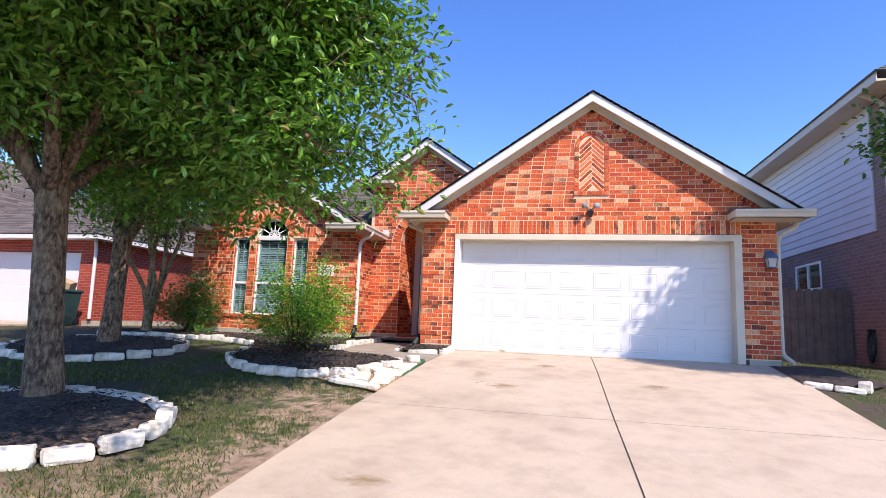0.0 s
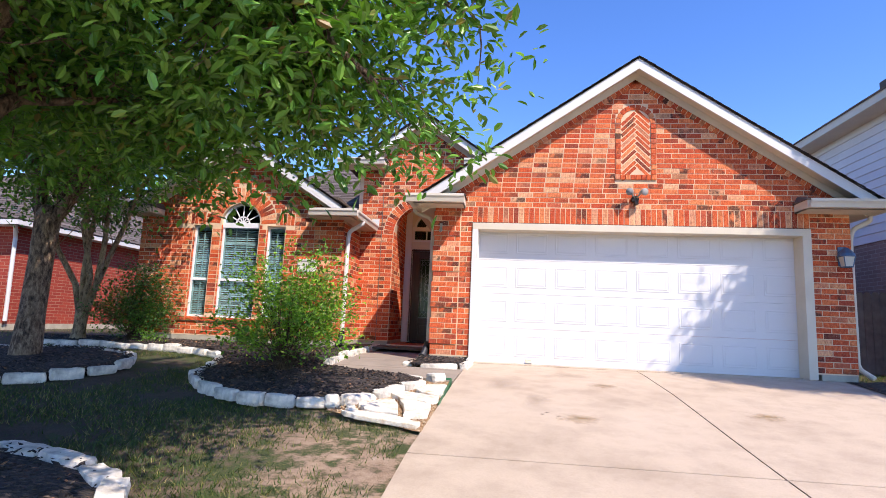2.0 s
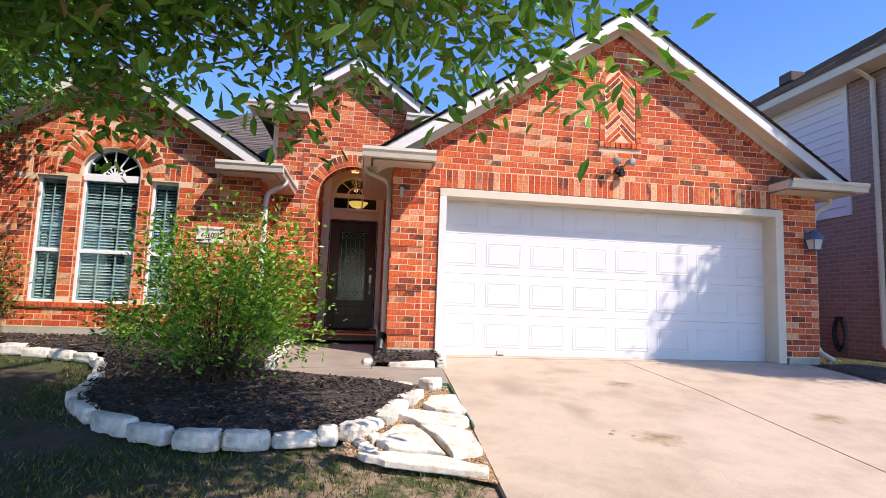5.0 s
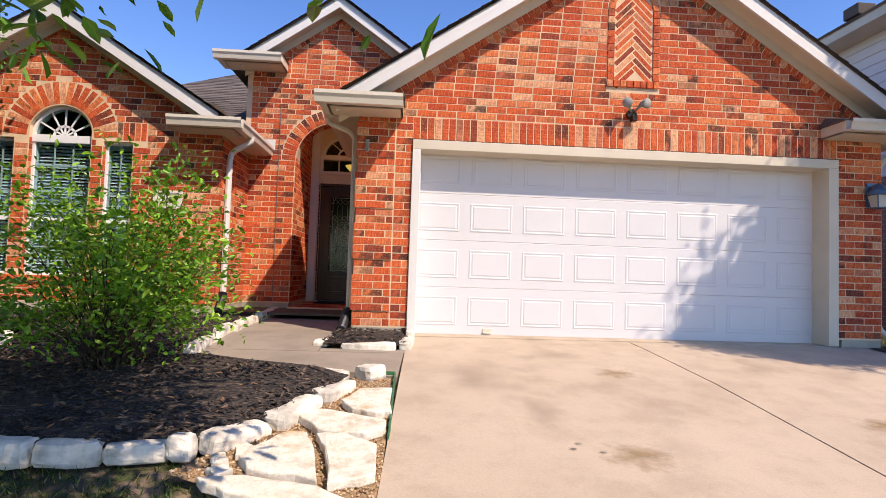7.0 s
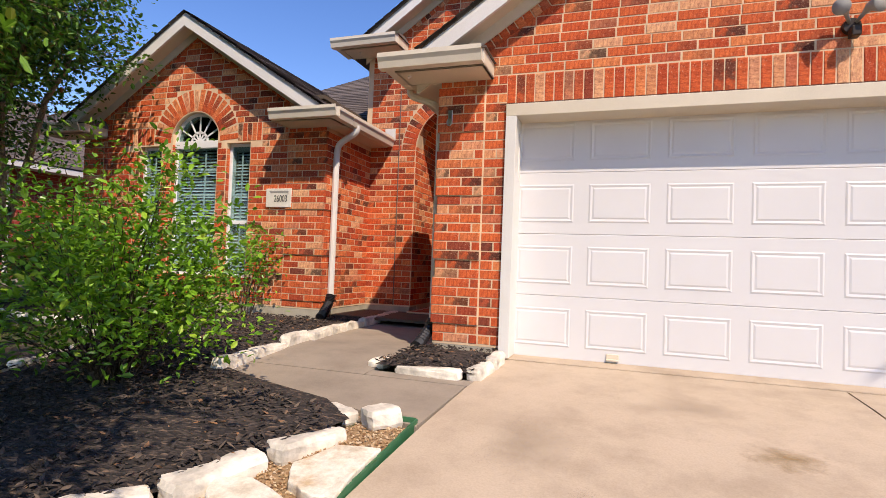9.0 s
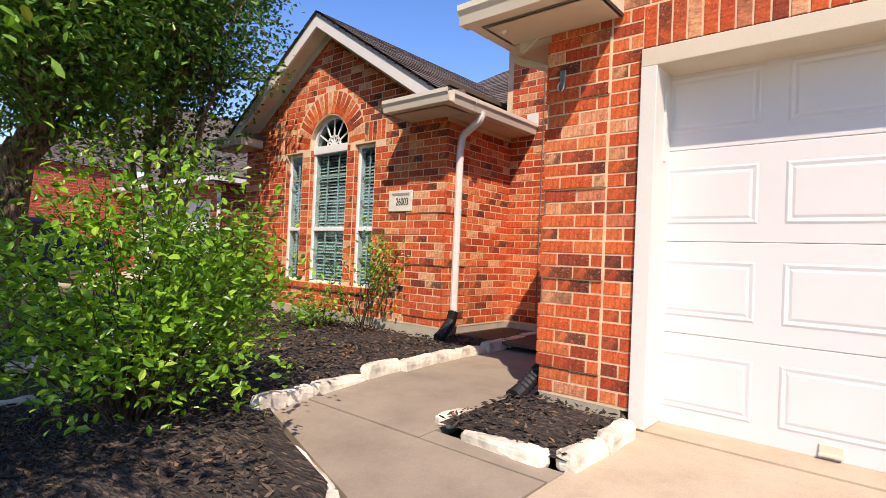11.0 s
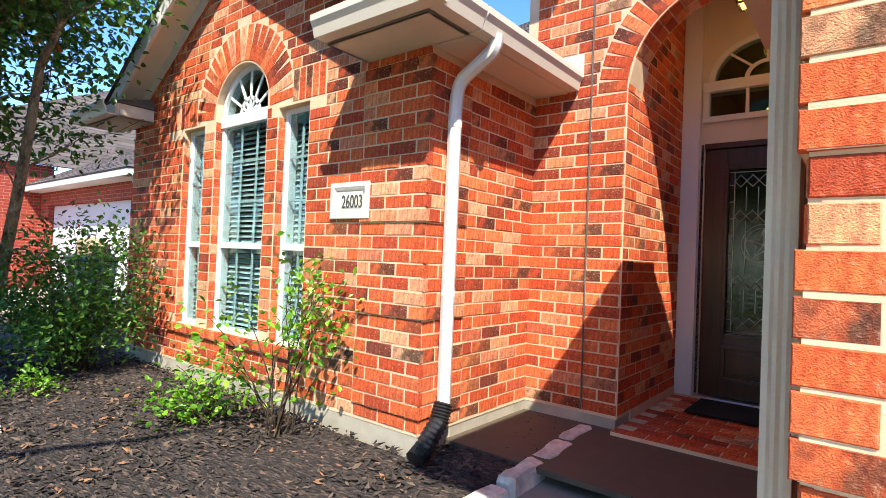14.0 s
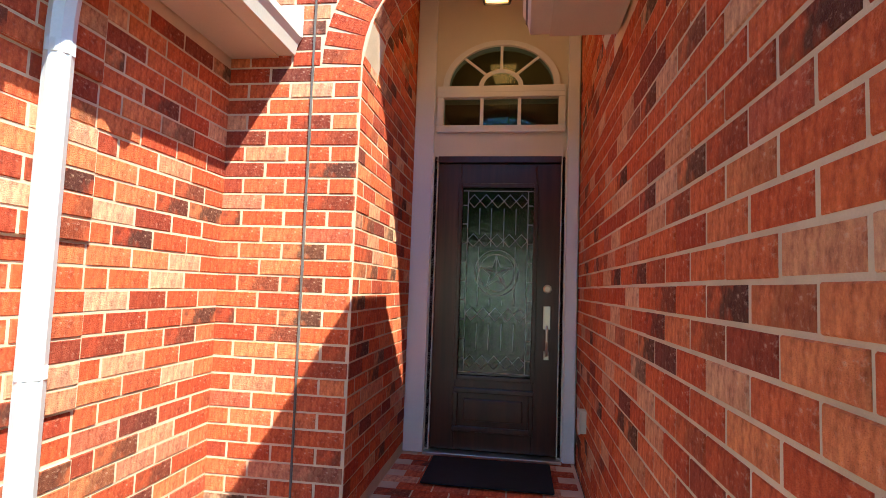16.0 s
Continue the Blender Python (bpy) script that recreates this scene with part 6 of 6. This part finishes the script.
part("downspout", Shape().tube([(-0.4, -0.1, 5.05), (-0.06, -0.12, 4.85), (-0.06, -0.12, 0.25), (-0.12, -0.3, 0.12)], 0.045, 8), CREAM, nb)
s = Shape()
roof_plane(s, (-0.5, -0.8, 5.2), (-0.5, 7.0, 5.2), (4.5, 3.4, 8.3), (4.5, 3.3, 8.3), row=0.2)
roof_plane(s, (-0.5, 7.0, 5.2), (10, 7.0, 5.2), (4.6, 3.4, 8.3), (4.5, 3.4, 8.3), row=0.2)
roof_plane(s, (10, -0.8, 5.2), (-0.5, -0.8, 5.2), (4.5, 3.3, 8.3), (4.6, 3.3, 8.3), row=0.2)
part("roof", s, SHINGLE, nb, "grey-brown shingle roof")
part("roof_vent", Shape().box(1.5, 1.9, 3.4, 3.8, 6.5, 6.75), SHINGLE, nb, "", 0.02)
fence = empty("fence", "weathered grey wooden privacy fence", "fence", (3.6, 12.4, 0))
for i in range(16):
    part("picket", Shape().prism([(0.004 + i * 0.14, -0.05), (0.136 + i * 0.14, -0.05), (0.136 + i * 0.14, 1.45), (0.11 + i * 0.14, 1.5), (0.03 + i * 0.14, 1.5), (0.004 + i * 0.14, 1.45)], 0, 0.018), FENCE, fence)
part("rail", Shape().box(0, 2.24, 0.019, 0.06, 0.3, 0.38).box(0, 2.24, 0.019, 0.06, 1.1, 1.18), FENCE, fence)

hose_coil = Shape()
for i in range(4):
    hose_coil.tube([(5.86 - 0.012 * i, 11.75 + (0.09 + 0.008 * i) * math.sin(a), 0.66 - 0.28 * (1 - math.cos(a)) * (0.9 + 0.05 * i)) for a in steps(0, 2 * math.pi, 22)], 0.014, 6)
hose_coil.box(5.80, 5.90, 11.71, 11.79, 0.64, 0.70)
thing("garden_hose", hose_coil, plain("dark_green_hose", (0.012, 0.02, 0.014), 0.5, vary=0.2, bumps=0.1), "dark garden hose coiled on a wall hanger", "hose")

# ---- red brick house on the other side ----
rb = empty("neighbour_house", "single-storey dark red brick house with white garage door", "house", (-13.1, 12.96, 0), kind="structure")
part("wall", Shape().box(-0.25, 0, 0.0, 9, -0.1, 2.5).box(-0.55, -0.25, 0, 0.25, -0.1, 2.5).box(-5.6, -0.55, 0, 0.25, 2.12, 2.5).box(-6.2, -5.6, 0, 0.25, -0.1, 2.5).box(-12, -6.2, -3.2, -2.95, -0.1, 3.2).box(-6.45, -6.2, -2.95, 0.25, -0.1, 3.2), FARRED, rb, "dark red brick wall")
part("eave", Shape().box(-6.3, 0.35, -0.4, -0.01, 2.46, 2.5).box(-6.3, 0.35, -0.43, -0.4, 2.46, 2.62).box(0.01, 0.35, -0.4, 9, 2.46, 2.5).box(0.35, 0.38, -0.43, 9, 2.46, 2.62), WHITE, rb, "white eave boards")
for k in range(4):
    part("garage_section", Shape().box(-5.55, -0.6, 0.12, 0.16, 0.02 + k * 0.525, 0.54 + k * 0.525), DOORWHITE, rb, "white garage door section", 0.006)
part("downspout", Shape().tube([(0.2, -0.3, 2.48), (0.02, -0.08, 2.2), (0.05, -0.06, 0.2)], 0.045, 8), WHITE, rb)
s = Shape()
roof_plane(s, (-6.4, -0.45, 2.6), (0.4, -0.45, 2.6), (-3.0, 4.2, 5.2), (-3.1, 4.2, 5.2), row=0.2)
roof_plane(s, (0.4, -0.45, 2.6), (0.4, 9.0, 2.6), (-3.0, 6.0, 5.2), (-3.0, 4.2, 5.2), row=0.2)
roof_plane(s, (-13, -3.6, 3.2), (-6.0, -3.6, 3.2), (-8, 2, 6.0), (-11, 2, 6.0), row=0.25)
roof_plane(s, (-6.0, -3.6, 3.2), (-6.0, 6, 3.2), (-8, 6, 6.0), (-8, 2, 6.0), row=0.25)
part("roof", s, SHINGLE, rb, "brown shingle roof")
part("foundation", Shape().box(-0.24, 0.01, -0.01, 9, -0.2, 0.14), FOUND, rb)
fence2 = empty("trellis_panel", "low white lattice panel before the brick wall", "trellis", (-19.0, 9.6, 0.9))
part("frame", Shape().box(0, 1.6, 0, 0.03, 0, 0.04).box(0, 1.6, 0, 0.03, 0.36, 0.4), WHITE, fence2)
for i in range(7):
    part("strut", Shape().tube([(0.1 + i * 0.2, 0.015, 0.04), (0.3 + i * 0.2, 0.015, 0.36)], 0.012, 5).tube([(0.3 + i * 0.2, 0.016, 0.04), (0.1 + i * 0.2, 0.016, 0.36)], 0.012, 5), WHITE, fence2)
nd = Shape()
for i in range(12):
    a, b = 1.0 + i, 2.0 + i
    nd.hexa([(-18.8, a, gz(0, a) - 0.1), (-13.5, a, gz(0, a) - 0.1), (-13.5, b, gz(0, b) - 0.1), (-18.8, b, gz(0, b) - 0.1), (-18.8, a, gz(0, a) + 0.012), (-13.5, a, gz(0, a) + 0.012), (-13.5, b, gz(0, b) + 0.012), (-18.8, b, gz(0, b) + 0.012)])
thing("driveway_neighbour", nd, CONCRETE, "neighbour's pale concrete driveway", "driveway", kind="structure")

wb = empty("waste_bin", "dark green wheeled bin overfilled with cardboard", "bin", (-13.35, 12.25, 0.01))
part("body", Shape().hexa([(-0.24, -0.26, 0.0), (0.24, -0.26, 0.0), (0.24, 0.26, 0.0), (-0.24, 0.26, 0.0), (-0.31, -0.33, 0.92), (0.31, -0.33, 0.92), (0.31, 0.33, 0.92), (-0.31, 0.33, 0.92)]), BIN, wb, "", 0.03)
part("rim", Shape().box(-0.34, 0.34, -0.36, 0.36, 0.90, 0.97), BIN, wb, "", 0.02)
part("wheel", Shape().tube([(-0.27, 0.28, 0.1), (-0.22, 0.28, 0.1)], 0.1, 14), PLASTIC, wb)
part("wheel", Shape().tube([(0.22, 0.28, 0.1), (0.27, 0.28, 0.1)], 0.1, 14), PLASTIC, wb)
part("cardboard", Shape().box(-0.2, 0.22, -0.16, 0.16, -0.1, 0.26, Matrix.Translation((0, 0, 0.98)) @ pose(0, 0, 0, 12, 18, 20)), CARDBOARD, wb, "crumpled brown cardboard box")

car = empty("parked_car", "dark blue car parked on the neighbour's driveway", "car", (-15.2, 9.0, gz(0, 9.0) + 0.01))
prof = [(-2.15, 0.32), (-2.2, 0.6), (-2.05, 0.86), (-1.2, 0.98), (-0.55, 1.38), (0.75, 1.42), (1.5, 1.05), (2.1, 0.95), (2.2, 0.6), (2.12, 0.32)]
rot = pose(0, 0, 0, 0, 0, 90)
part("body", Shape().prism(prof, -0.86, 0.86, rot), CARPAINT, car, "", 0.09)
part("side_glass", Shape().prism([(-1.0, 1.0), (-0.5, 1.32), (0.7, 1.35), (1.25, 1.06)], -0.868, 0.868, rot), CARGLASS, car, "", 0.02)
for x in (-1.35, 1.35):
    for y in (-0.84, 0.66):
        wh = part("wheel", Shape().tube([rot @ Vector((x, y, 0.32)), rot @ Vector((x, y + 0.18, 0.32))], 0.32, 20), PLASTIC, car)
        part("rim", Shape().tube([rot @ Vector((x, y - 0.012, 0.32)), rot @ Vector((x, y + 0.192, 0.32))], 0.2, 16), NICKEL, wh)

# ---- stains on the driveway ----
def stain(name, x, y, sx, sy, turn, material, label):
    d = Shape()
    d.add([(0.45 * math.cos(a), 0.45 * math.sin(a), 0) for a in steps(0, 6.283185, 24)[:-1]], [tuple(range(24))])
    ob = thing(name, d, material, label, "stain")
    sl = math.degrees(math.atan((gz(0, y + 0.2) - gz(0, y - 0.2)) / 0.4))
    ob.matrix_world = Matrix.Translation((x, y, gz(x, y) + 0.016)) @ pose(0, 0, 0, sl, 0, 0) @ pose(0, 0, 0, 0, 0, turn) @ Matrix.Diagonal((sx, sy, 1, 1))


for x, y, sx, sy in ((-0.15, 8.3, 0.9, 0.75), (-0.64, 6.72, 1.0, 0.8), (1.2, 7.2, 0.9, 0.7), (-1.23, 3.5, 1.0, 0.5)):
    stain("oil_stain", x, y, sx, sy, 0, STAIN, "brown oil stain on the concrete driveway")
for x, y, sx, sy, turn in ((-1.35, 8.0, 1.1, 2.2, 8), (-0.55, 8.9, 1.6, 1.0, 0), (1.3, 8.6, 1.0, 1.9, -6), (-1.0, 7.3, 0.7, 1.8, 5)):
    stain("tyre_mark", x, y, sx, sy, turn, SMUDGE, "faint grey-brown tyre smudge on the concrete driveway")
for x, y in ((-0.93, 6.87), (-0.83, 6.76), (-0.98, 6.80)):
    stain("dark_spot", x, y, 0.13, 0.10, 0, SPOT, "small dark spot on the concrete driveway")
